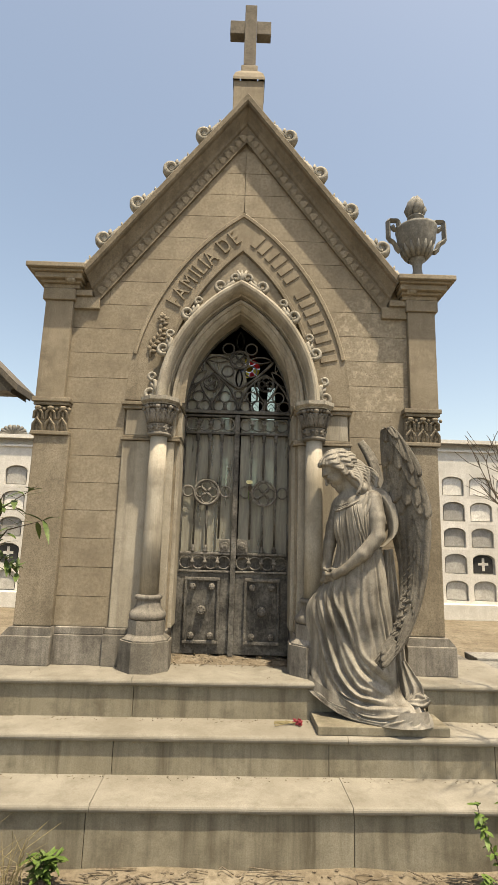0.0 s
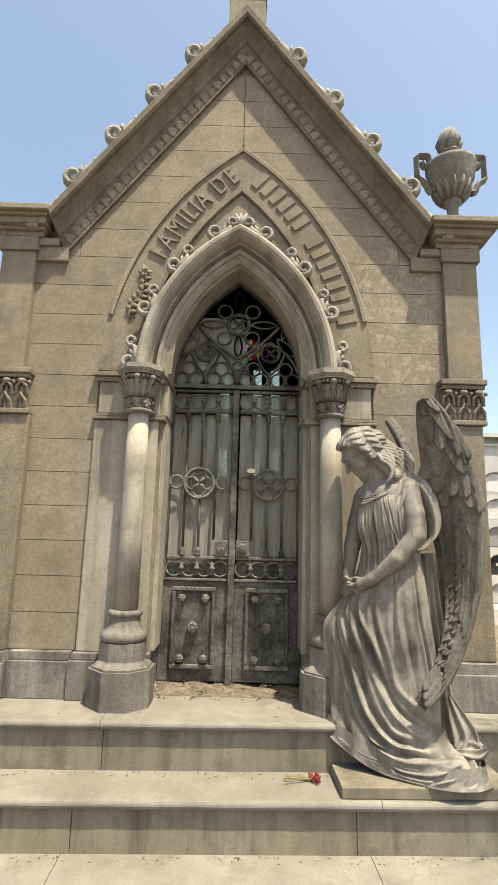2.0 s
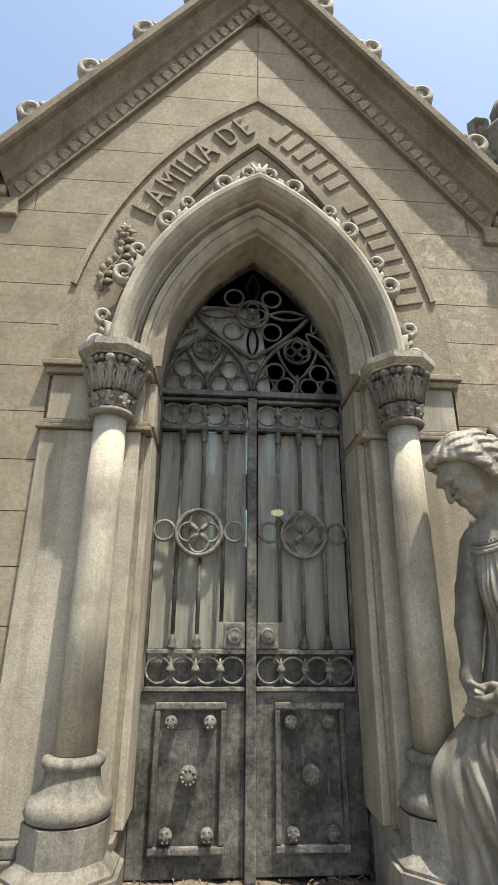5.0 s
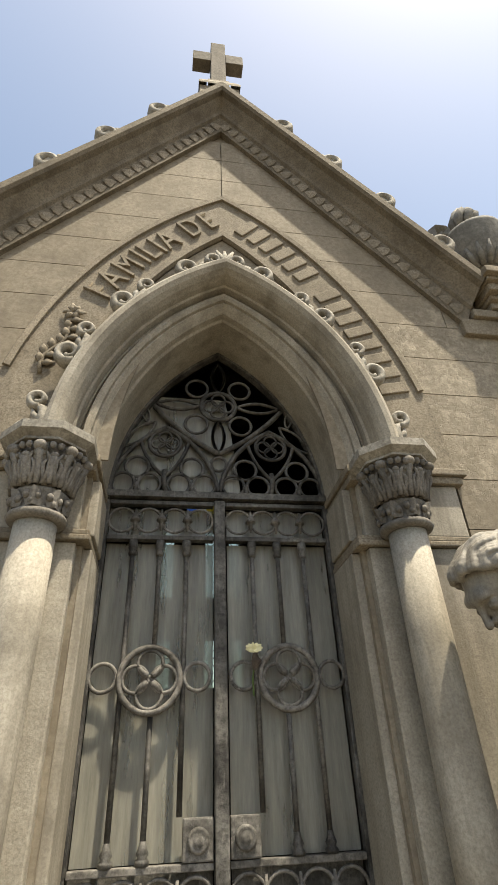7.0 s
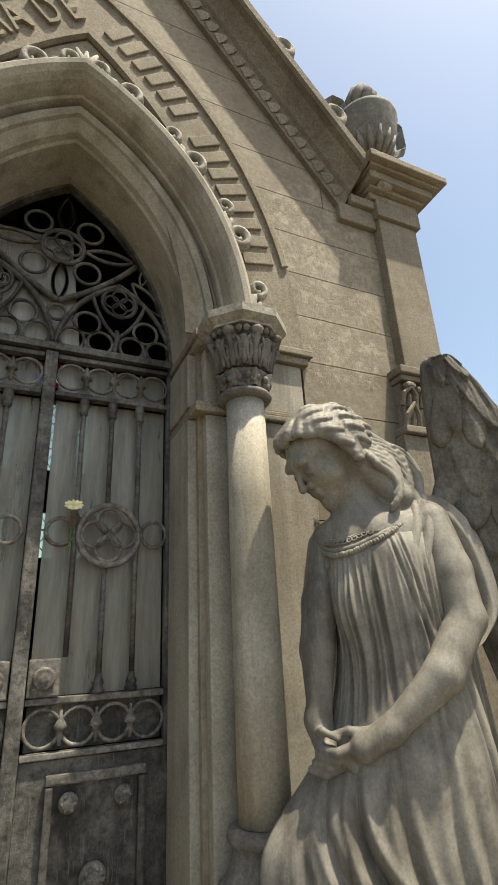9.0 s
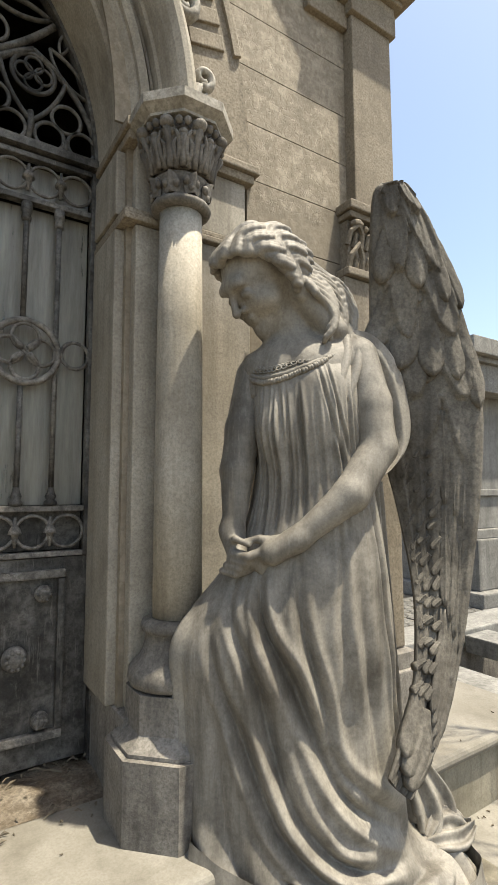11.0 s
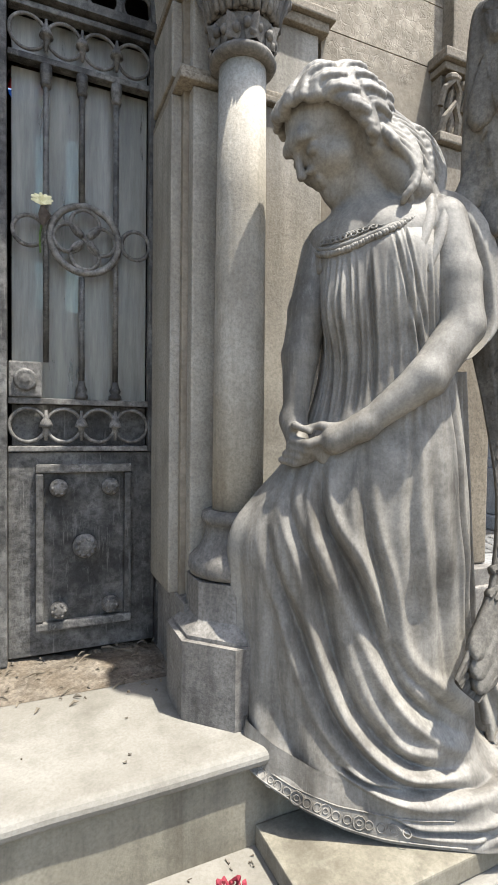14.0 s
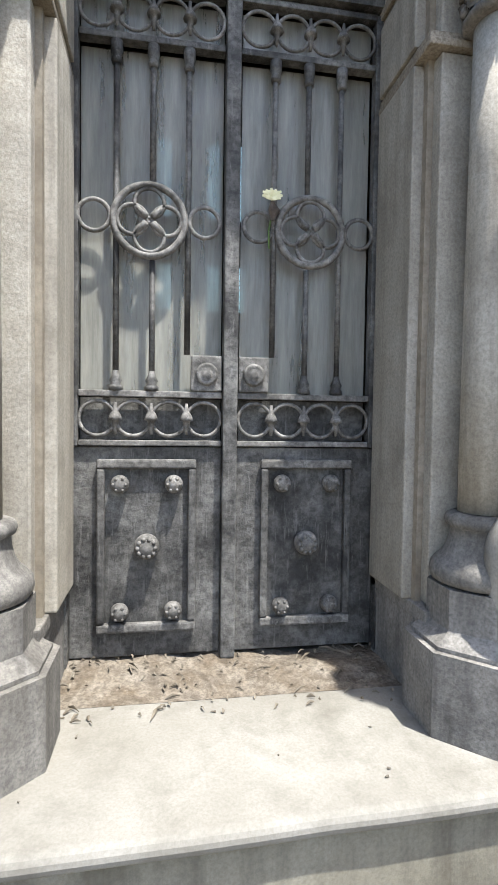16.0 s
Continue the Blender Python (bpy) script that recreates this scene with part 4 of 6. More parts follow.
# faded flower spray on the second step
spray = thing("dead_bouquet", "withered red flower with dry pale stems", "flower", at=(0.45, -0.43, -0.230))
bm = bmesh.new()
for i in range(46):
    a, r, h = rng.uniform(0, 6.3), 0.028 * rng.random() ** 0.5, rng.uniform(0.004, 0.028)
    c = Vector((r * math.cos(a), r * math.sin(a), h))
    d = Vector((rng.uniform(-1, 1), rng.uniform(-1, 1), rng.uniform(-0.3, 1))).normalized() * 0.014
    tube(bm, [c, c + d * 0.5, c + d], [0.002, 0.008, 0.002], 5, False, 0.35)
part("bloom", bm, PETAL, spray)
bm = bmesh.new()
for i in range(9):
    a = 3.0 + rng.uniform(-0.35, 0.35)
    tube(bm, [(0.0, 0.0, 0.006 + i * 0.0015), (0.06 * math.cos(a), 0.06 * math.sin(a), 0.014), (0.15 * math.cos(a + 0.1), 0.15 * math.sin(a + 0.1), 0.004)], 0.003, 5)
part("stem", bm, DRYGRASS, spray)

# flower stuck in the gate
fl = thing("gate_flower", "pale yellow flower tucked into the iron bars", "flower", at=(0.112, 0.245, 1.352))
bm = bmesh.new()
for i in range(11):
    a = i * 2 * math.pi / 11
    tube(bm, [(0, 0, 0), (0.014 * math.cos(a), -0.006, 0.009 * math.sin(a) + 0.004), (0.030 * math.cos(a), -0.004 - 0.006 * (i % 2), 0.016 * math.sin(a) + 0.006)], [0.003, 0.008, 0.003], 5, False, 0.4)
part("petals", bm, CREAM, fl)
part("stem", tube(bmesh.new(), [(0, 0, 0), (0.004, 0.006, -0.03), (-0.006, 0.012, -0.09), (-0.004, 0.014, -0.14)], 0.003, 5), LEAF, fl)
part("withered_leaf", tube(bmesh.new(), [(0, 0, -0.01), (0.008, 0, -0.035), (0.0, 0, -0.065)], [0.004, 0.018, 0.004], 6, False, 0.4), BARK, fl)

# ---- ground ----
bm = bmesh.new()
cs = [-400, -120, -40, -18, -9, -6] + list(np.arange(-4, 4.01, 0.16)) + [6, 9, 14, 22, 40, 120, 400]
rs = [-400, -120, -40, -15, -8, -6] + list(np.arange(-5, 1.01, 0.16)) + [2, 4, 6, 9, 14, 40, 120, 400]
grid(bm, [[(x, y, -0.755 + (0.022 * noise.noise((x * 1.7, y * 1.7, 0)) + 0.012 * noise.noise((x * 6, y * 6, 5)) if abs(x) < 4 and -5 < y < 1 else 0)) for x in cs] for y in rs])
part("ground", bm, EARTH, None, "dry dusty earth of the cemetery", category="ground", kind="structure", smooth=True)
bm = bmesh.new()
for i in range(1500):
    x, y = rng.uniform(-2.6, 2.6), -0.95 - abs(rng.gauss(0, 0.45))
    s = rng.uniform(0.003, 0.012) if i % 12 else rng.uniform(0.012, 0.028)
    ball(bm, (x, y + x * 0.028, -0.752 + 0.02 * noise.noise((x * 1.7, y * 1.7, 0))), s, rng.uniform(0.7, 1.5), 1, 0.6, 5) if i % 3 else tube(bm, [(x, y, -0.74), (x + rng.uniform(-0.1, 0.1), y + rng.uniform(-0.04, 0.04), -0.735), (x + rng.uniform(-0.16, 0.16), y + rng.uniform(-0.06, 0.06), -0.742)], 0.003, 4)
part("ground_litter", bm, RUBBLE, None, "pebbles and dry twigs along the foot of the steps", category="litter", kind="stuff")

# paving to the side of the terrace
bm = bmesh.new()
for i in range(34):
    for j in range(22):
        x, y = 3.0 + i * 0.16 + (j % 2) * 0.08, 0.6 + j * 0.15
        w, d = rng.uniform(0.06, 0.075), rng.uniform(0.055, 0.07)
        z = -0.735 + rng.uniform(-0.006, 0.008)
        vs = grid(bm, [[(x - w, y - d, -0.78), (x + w, y - d, -0.78), (x + w, y + d, -0.78), (x - w, y + d, -0.78)], [(x - w, y - d, z - 0.012), (x + w, y - d, z - 0.012), (x + w, y + d, z - 0.012), (x - w, y + d, z - 0.012)], [(x - w * 0.7, y - d * 0.7, z), (x + w * 0.7, y - d * 0.7, z), (x + w * 0.7, y + d * 0.7, z), (x - w * 0.7, y + d * 0.7, z)]], False, True)
        bm.faces.new(vs[-1])
part("cobble_paving", bm, COBBLE, None, "grey cobbled path between the tombs", category="paving", kind="stuff")

# slab frame of the crypt beside the terrace
cry = thing("crypt_kerb", "pale stone kerb round a dark crypt opening", "kerb", at=(2.03, 0.0, -0.75))
for r in ((2.03, 3.6, 0.55, 0.80, -0.10, 0.0), (2.03, 3.6, -0.55, -0.33, -0.12, -0.03), (2.03, 2.25, -0.32, 0.54, -0.12, -0.02), (2.75, 2.98, -0.32, 0.54, -0.12, -0.02)):
    part("kerb_slab", boxes(r, bevel=0.008), GREYSTONE, cry, where=Matrix.Translation((-2.03, 0, 0.75)))
part("kerb_base", boxes((2.05, 3.6, -0.54, -0.35, -0.75, -0.121), (2.05, 3.6, 0.56, 0.78, -0.75, -0.101), (2.05, 2.22, -0.34, 0.55, -0.75, -0.121)), BASE, cry, where=Matrix.Translation((-2.03, 0, 0.75)))

# ---- background: burial niches ----


def niche_block(name, x0, x1, y, top, pitch, rows, z0, label, shells):
    blk = thing(name, label, "niche wall", at=(x0, y, -0.75))
    inv = Matrix.Translation((-x0, -y, 0.75))
    part("wall", boxes((x0, x1, y + 0.10, y + 3, -0.75, top - 0.12)), WHITE, blk, where=inv)
    bm = boxes((x0 - 0.1, x1 + 0.1, y - 0.12, y + 3, top - 0.12, top - 0.03), (x0, x1, y - 0.05, y + 2.9, top - 0.32, top - 0.27), (x0, x1, y - 0.3, y + 0.1, -0.75, -0.42))
    part("cornice", bm, WHITE, blk, where=inv)
    h = 0.62
    n = int((x1 - x0) / pitch)
    w = pitch * 0.40
    # one cell: surround with an arched recess
    bm = bmesh.new()
    arch = [(-w, 0.06)] + [(w * -math.cos(a), 0.40 + 0.13 * math.sin(a)) for a in np.linspace(0, math.pi, 9)] + [(w, 0.06)]
    P = pitch / 2
    cell = [(-P, 0.0)] + [(-P, 0.40)] + [(max(-P, min(P, -P * 1.25 * math.cos(a))), h) for a in np.linspace(0.25, math.pi - 0.25, 7)] + [(P, 0.40), (P, 0.0)]
    front = [[(a, 0.0, b) for a, b in cell], [(a, 0.0, b) for a, b in arch], [(a, 0.10, b) for a, b in arch]]
    vs = grid(bm, front)
    bm.faces.new((vs[0][0], vs[0][-1], vs[1][-1], vs[1][0]))
    bm.faces.new((vs[1][0], vs[1][-1], vs[2][-1], vs[2][0]))
    surround = bpy.data.meshes.new("niche_surround")
    bmesh.ops.recalc_face_normals(bm, faces=bm.faces)
    bm.to_mesh(surround), bm.free()
    surround.materials.append(WHITE)
    meshes = []
    for mt in (PLAQUE, BLACKM):
        bm = bmesh.new()
        q = [(a * 0.86, b * 0.9 + 0.03) for a, b in arch]
        vs = grid(bm, [[(a, 0.055, b) for a, b in q], [(a, 0.10, b) for a, b in q]])
        bm.faces.new(vs[0])
        me = bpy.data.meshes.new("plaque")
        bmesh.ops.recalc_face_normals(bm, faces=bm.faces)
        bm.to_mesh(me), bm.free()
        me.materials.append(mt)
        meshes.append(me)
    bm = boxes((-0.03, 0.03, 0.045, 0.054, 0.14, 0.44), (-0.12, 0.12, 0.045, 0.0545, 0.27, 0.33))
    cross = bpy.data.meshes.new("plaque_cross")
    bm.to_mesh(cross), bm.free()
    cross.materials.append(WHITE)
    r2 = random.Random(7)
    for j in range(rows):
        for i in range(n):
            at = inv @ Matrix.Translation((x0 + pitch * (i + 0.5), y, z0 + j * h))
            nic = piece("niche", surround, blk, at)
            dark = (j == 1 and i % 5 in (0, 1)) or r2.random() < 0.04
            piece("plaque", meshes[1 if dark else 0], nic, Matrix.Identity(4))
            if dark:
                piece("plaque_cross", cross, nic, Matrix.Identity(4))
    if z0 + rows * h < top - 0.32:
        part("upper_wall", boxes((x0, x1, y, y + 0.1, z0 + rows * h, top - 0.27)), WHITE, blk, where=inv)
    part("foot", boxes((x0, x1, y, y + 0.1, -0.75, z0)), WHITE, blk, where=inv)
    for i in range(shells):
        c = x0 + (x1 - x0) * (i + 0.5) / shells
        bm = bmesh.new()
        for a in np.linspace(0.15, math.pi - 0.15, 9):
            tube(bm, [(c, y + 0.05, top - 0.03), (c + 0.20 * math.cos(a), y, top - 0.03 + 0.15 * math.sin(a)), (c + 0.34 * math.cos(a), y - 0.02, top - 0.03 + 0.25 * math.sin(a))], [0.02, 0.05, 0.045], 6)
        part("shell_ornament", bm, GREYSTONE, blk, "worn shell ornament on the parapet", smooth=True, where=inv)


niche_block("niche_wall_east", 2.2, 15.6, 8.6, 3.52, 0.67, 5, -0.42, "long whitewashed wall of five rows of burial niches", 0)
niche_block("niche_wall_west", -12.5, -2.4, 8.6, 3.32, 0.67, 5, -0.47, "whitewashed burial niches with shell ornaments on top", 14)

# ---- neighbouring tombs ----
nb = thing("column_tomb", "grey stone tomb with a dark red marble column", "tomb", at=(7.4, 3.4, -0.75))
inv = Matrix.Translation((-7.4, -3.4, 0.75))
part("podium", boxes((6.35, 9.2, 2.75, 5.6, -0.75, -0.55), (6.5, 9.1, 2.9, 5.5, -0.55, 0.15), bevel=0.02), GREYSTONE, nb, "stained podium", where=inv)
part("plinth", boxes((6.55, 9.05, 2.95, 5.45, 0.15, 0.28), (6.65, 9.0, 3.05, 5.4, 0.28, 0.75), (6.6, 9.0, 3.0, 5.4, 0.75, 0.85), bevel=0.015), GREYSTONE, nb, where=inv)
part("wall", boxes((7.0, 8.9, 3.35, 5.3, 0.85, 2.30)), GREYSTONE, nb, where=inv)
part("column", lathe(bmesh.new(), [(0.14, 0.85), (0.14, 0.9), (0.105, 0.93), (0.10, 2.0)], 6.92, 3.25, 24), REDMARBLE, nb, "dark red marble column", smooth=True, where=inv)
part("column_capital", lathe(bmesh.new(), [(0.10, 2.0), (0.12, 2.02), (0.105, 2.05), (0.13, 2.14), (0.18, 2.24), (0.18, 2.30)], 6.92, 3.25, 16), WORN, nb, smooth=True, where=inv)
part("entablature", boxes((6.70, 9.0, 3.02, 5.4, 2.30, 2.72), (6.62, 9.05, 2.94, 5.45, 2.72, 2.80), (6.52, 9.1, 2.84, 5.5, 2.80, 3.05), bevel=0.015), GREYSTONE, nb, where=inv)

lt = thing("neighbour_mausoleum", "dark-roofed neighbouring mausoleum with a moulded eave", "mausoleum", at=(-5.0, 4.0, -0.75))
inv = Matrix.Translation((5.0, -4.0, 0.75))
part("wall", boxes((-5.9, -4.35, 3.3, 3.75, -0.75, 2.95)), BASE, lt, where=inv)
bm = bmesh.new()
for t0, t1, o in ((0.0, 0.10, 0.12), (0.10, 0.16, 0.04), (0.16, 0.24, -0.02)):
    rows = [[(-4.75, y, 4.42 - t0), (-3.18 + o - 0.12, y, 2.98 - t0 + (0.12 - o) * 1.0), (-3.18 + o - 0.12, y, 2.98 - t1 + (0.12 - o)), (-4.75, y, 4.42 - t1)] for y in (3.25 - o, 3.8)]
    vs = grid(bm, rows, False, True)
    bm.faces.new(vs[0]), bm.faces.new(vs[1])
    rows = [[(-4.75, y, 4.42 - t0), (-6.32, y, 2.98 - t0), (-6.32, y, 2.98 - t1), (-4.75, y, 4.42 - t1)] for y in (3.25 - o, 3.8)]
    vs = grid(bm, rows, False, True)
    bm.faces.new(vs[0]), bm.faces.new(vs[1])
part("roof", bm, SLATE, lt, where=inv)
bm = bmesh.new()
strip(bm, 2.95, 4.3, lambda z: -4.75 - (4.30 - z) * 0.98, lambda z: -4.75 + (4.30 - z) * 0.98, 3.4, 3.75, 1)
part("gable_wall", bm, BASE, lt, where=inv)

# ---- plants ----


def leaf(bm, p, d, l, w, droop=0.3):
    p, d = Vector(p), Vector(d).normalized()
    side = d.cross(Vector((0, 0, 1)))
    side = (side if side.length > 0.1 else Vector((1, 0, 0))).normalized()
    rows = []
    for f in (0, 0.25, 0.55, 0.8, 1.0):
        c = p + d * (l * f) - Vector((0, 0, droop * l * f * f))
        ww = w * math.sin(math.pi * min(0.98, 0.08 + 0.9 * f)) if f < 1 else 0.0005
        rows.append([c - side * ww, c + Vector((0, 0, -0.15 * ww)), c + side * ww])
    grid(bm, rows)


def sapling(name, label, x, y, z, stem, leaves, seed, mat_leaf=LEAF, l=0.10, w=0.010):
    r = random.Random(seed)
    t = thing(name, label, "plant", at=(x, y, z))
    bm, lb = bmesh.new(), bmesh.new()
    for pts, rad in stem:
        tube(bm, pts, [rad * (1 - 0.75 * i / (len(pts) - 1)) for i in range(len(pts))], 5)
        for i in range(leaves):
            k = r.uniform(0.25, 1.0) * (len(pts) - 1)
            a, f = pts[min(int(k), len(pts) - 2)], k - min(int(k), len(pts) - 2)
            b = pts[min(int(k), len(pts) - 2) + 1]
            p = Vector(a).lerp(Vector(b), f)
            leaf(lb, p, (r.uniform(-1, 1), r.uniform(-1, 1), r.uniform(-0.4, 0.7)), l * r.uniform(0.6, 1.3), w * r.uniform(0.7, 1.3), r.uniform(0, 0.6))
    part("stem", bm, BARK, t)
    part("leaves", lb, mat_leaf, t)
    return t


sapling("leafy_sapling", "slender sapling with narrow bright green leaves", -1.42, -1.15, -0.75, [([(0, 0, 0), (0.02, 0, 0.8), (0.10, 0, 1.45), (0.20, 0.02, 1.85)], 0.012), ([(0.10, 0, 1.45), (0.26, -0.02, 1.66), (0.46, -0.02, 1.72)], 0.006), ([(0.08, 0, 1.35), (0.22, 0, 1.78), (0.38, 0.02, 1.90)], 0.006), ([(0.10, 0, 1.40), (0.24, 0.02, 1.52), (0.34, 0.02, 1.42)], 0.005)], 16, 3, l=0.13, w=0.014)
sapling("weed_shrub", "scrubby green weed growing by the steps", 1.40, -1.12, -0.76, [([(0, 0, 0), (0.02, 0, 0.22), (0.0, 0.02, 0.42), (0.05, 0.02, 0.60)], 0.009), ([(0, 0, 0.05), (-0.10, 0.02, 0.26), (-0.14, 0.03, 0.42)], 0.006), ([(0, 0, 0.1), (0.12, -0.02, 0.25), (0.18, -0.02, 0.45)], 0.006), ([(0, 0, 0.0), (0.15, -0.05, 0.08), (0.28, -0.06, 0.20)], 0.005), ([(0, 0, 0.0), (-0.08, -0.05, 0.06), (-0.16, -0.06, 0.16)], 0.005)], 34, 5, l=0.045, w=0.014)
sapling("green_weed", "low bright green weed in dry earth", -0.84, -1.10, -0.76, [([(0, 0, 0), (0.03 * k, 0.02, 0.08), (0.06 * k, 0.0, 0.14)], 0.004) for k in (-1, 0, 1, 0.5)], 26, 8, l=0.06, w=0.012)
dry = thing("dry_grass_tuft", "dry straw-coloured grass tuft at the foot of the steps", "grass", at=(-1.2, -1.1, -0.755))
bm = bmesh.new()
for i in range(60):
    a, l = rng.uniform(-0.6, 0.9), rng.uniform(0.12, 0.36)
    o = Vector((rng.uniform(-0.22, 0.3), rng.uniform(-0.08, 0.08), 0))
    tube(bm, [o, o + Vector((l * 0.4 * math.sin(a), rng.uniform(-0.03, 0.03), l * 0.6)), o + Vector((l * math.sin(a), rng.uniform(-0.06, 0.06), l * 0.85))], [0.0022, 0.0018, 0.0008], 4)
part("blades", bm, DRYGRASS, dry)
bare = thing("bare_shrub", "leafless brown shrub with thin forking twigs", "shrub", at=(2.17, -0.80, -0.455))
bm = bmesh.new()


def fork(p, d, l, r, depth):
    q = p + d * l
    mid = (p + q) / 2 + Vector((rng.uniform(-1, 1), rng.uniform(-1, 1), rng.uniform(-1, 1))) * l * 0.08
    tube(bm, [p, mid, q], [r, r * 0.85, r * 0.7], 5)
    if depth:
        for _ in range(3):
            fork(q, (d + Vector((rng.uniform(-0.8, 0.6), rng.uniform(-0.7, 0.5), rng.uniform(-0.3, 0.6)))).normalized(), l * rng.uniform(0.6, 0.85), r * 0.62, depth - 1)


fork(Vector((0, 0, 0)), Vector((-0.05, -0.05, 1)).normalized(), 0.75, 0.016, 4)
part("twigs", bm, BARK, bare)

# ---- the angel ----
part("statue_plinth", boxes((0.535, 1.335, -0.605, -0.337, -0.231, -0.182), bevel=0.005), RISER, None, "low stone slab under the angel on the second step", category="plinth", where=SKEW)


def net(field, lo, hi, h):
    """The zero surface of a field as points and quads, one point to each cell that it crosses."""
    ax = [np.arange(a, b + h, h, dtype=np.float32) for a, b in zip(lo, hi)]
    f = field(*np.meshgrid(*ax, indexing="ij"))
    n = [len(a) - 1 for a in ax]
    acc = np.zeros((*n, 3), np.float32)
    cnt = np.zeros(n, np.float32)
    corner = [np.array(c) for c in ((0, 0, 0), (1, 0, 0), (0, 1, 0), (1, 1, 0), (0, 0, 1), (1, 0, 1), (0, 1, 1), (1, 1, 1))]

    def val(c):
        return f[c[0]:c[0] + n[0], c[1]:c[1] + n[1], c[2]:c[2] + n[2]]
    for i in range(8):
        for d in range(3):
            if not i >> d & 1:
                a, b = corner[i], corner[i | 1 << d]
                fa, fb = val(a), val(b)
                cross = (fa < 0) != (fb < 0)
                t = np.where(cross, fa / np.where(fa == fb, 1, fa - fb), 0)
                for e in range(3):
                    acc[..., e] += np.where(cross, a[e] + t * (b[e] - a[e]), 0)
                cnt += cross
    live = cnt > 0
    index = np.full(n, -1)
    index[live] = np.arange(live.sum())
    cells = np.argwhere(live)
    pts = (cells + acc[live] / cnt[live][:, None]) * h + np.array(lo)
    quads = []
    s = f < 0
    for d in range(3):
        e, g = [x for x in range(3) if x != d]
        a = [slice(1, -1)] * 3
        b = [slice(1, -1)] * 3
        a[d], b[d] = slice(0, -1), slice(1, None)
        for i, j, k in np.argwhere(s[tuple(a)] != s[tuple(b)]):
            c = np.array((i, j, k))
            c[e] += 1
            c[g] += 1
            q = []
            for de, dg in ((0, 0), (1, 0), (1, 1), (0, 1)):
                o = c.copy()
                o[e] -= de
                o[g] -= dg
                q.append(index[tuple(o)])
            if min(q) >= 0:
                quads.append(q)
    return pts, quads


class Clay:
    """Soft union of capsules and ellipsoids."""

    def __init__(self, x, y, z):
        self.p = np.stack((x, y, z), -1)
        self.f = np.full(x.shape, 1.0, np.float32)
        self.lo, self.h = self.p[0, 0, 0], self.p[1, 0, 0, 0] - self.p[0, 0, 0, 0]

    def box(self, a, b, r):
        lo = np.minimum(a, b) - r - 0.04
        hi = np.maximum(a, b) + r + 0.04
        return tuple(slice(max(0, int((l - o) / self.h)), max(0, int((u - o) / self.h) + 2)) for l, u, o in zip(lo, hi, self.lo))

    def blend(self, w, d, k, cut=False):
        f = self.f[w]
        if cut:
            d = -d
            self.f[w] = np.maximum(f, d) + k * np.maximum(0, 1 - np.abs(f - d) / k) ** 2 / 4
        else:
            self.f[w] = np.minimum(f, d) - k * np.maximum(0, 1 - np.abs(f - d) / k) ** 2 / 4

    def capsule(self, a, b, ra, rb=None, k=0.02, cut=False):
        a, b = np.array(a, np.float32), np.array(b, np.float32)
        rb = ra if rb is None else rb
        w = self.box(a, b, max(ra, rb))
        q = self.p[w]
        if not q.size:
            return
        d = b - a
        t = np.clip(((q - a) @ d) / max(float(d @ d), 1e-9), 0, 1)
        self.blend(w, np.linalg.norm(q - a - t[..., None] * d, axis=-1) - (ra + (rb - ra) * t), k, cut)

    def egg(self, c, axes, radii, k=0.02):
        c = np.array(c, np.float32)
        w = self.box(c, c, max(radii))
        q = (self.p[w] - c) @ np.array(axes, np.float32).T / np.array(radii, np.float32)
        l = np.linalg.norm(q, axis=-1)
        self.blend(w, (l - 1) * min(radii), k)


HC = np.array((0.724, -0.302, 1.412))
HK = 1.08
HF = np.array(Vector((-0.73, 0.03, -0.68)).normalized())
HS = np.array(Vector((-0.05, -1.0, 0.0)).normalized())
HU = np.cross(HS, HF) * (1 if np.cross(HS, HF)[2] > 0 else -1)


def hp(f, s, u):
    return HC + HK * (f * HF + s * HS + u * HU)


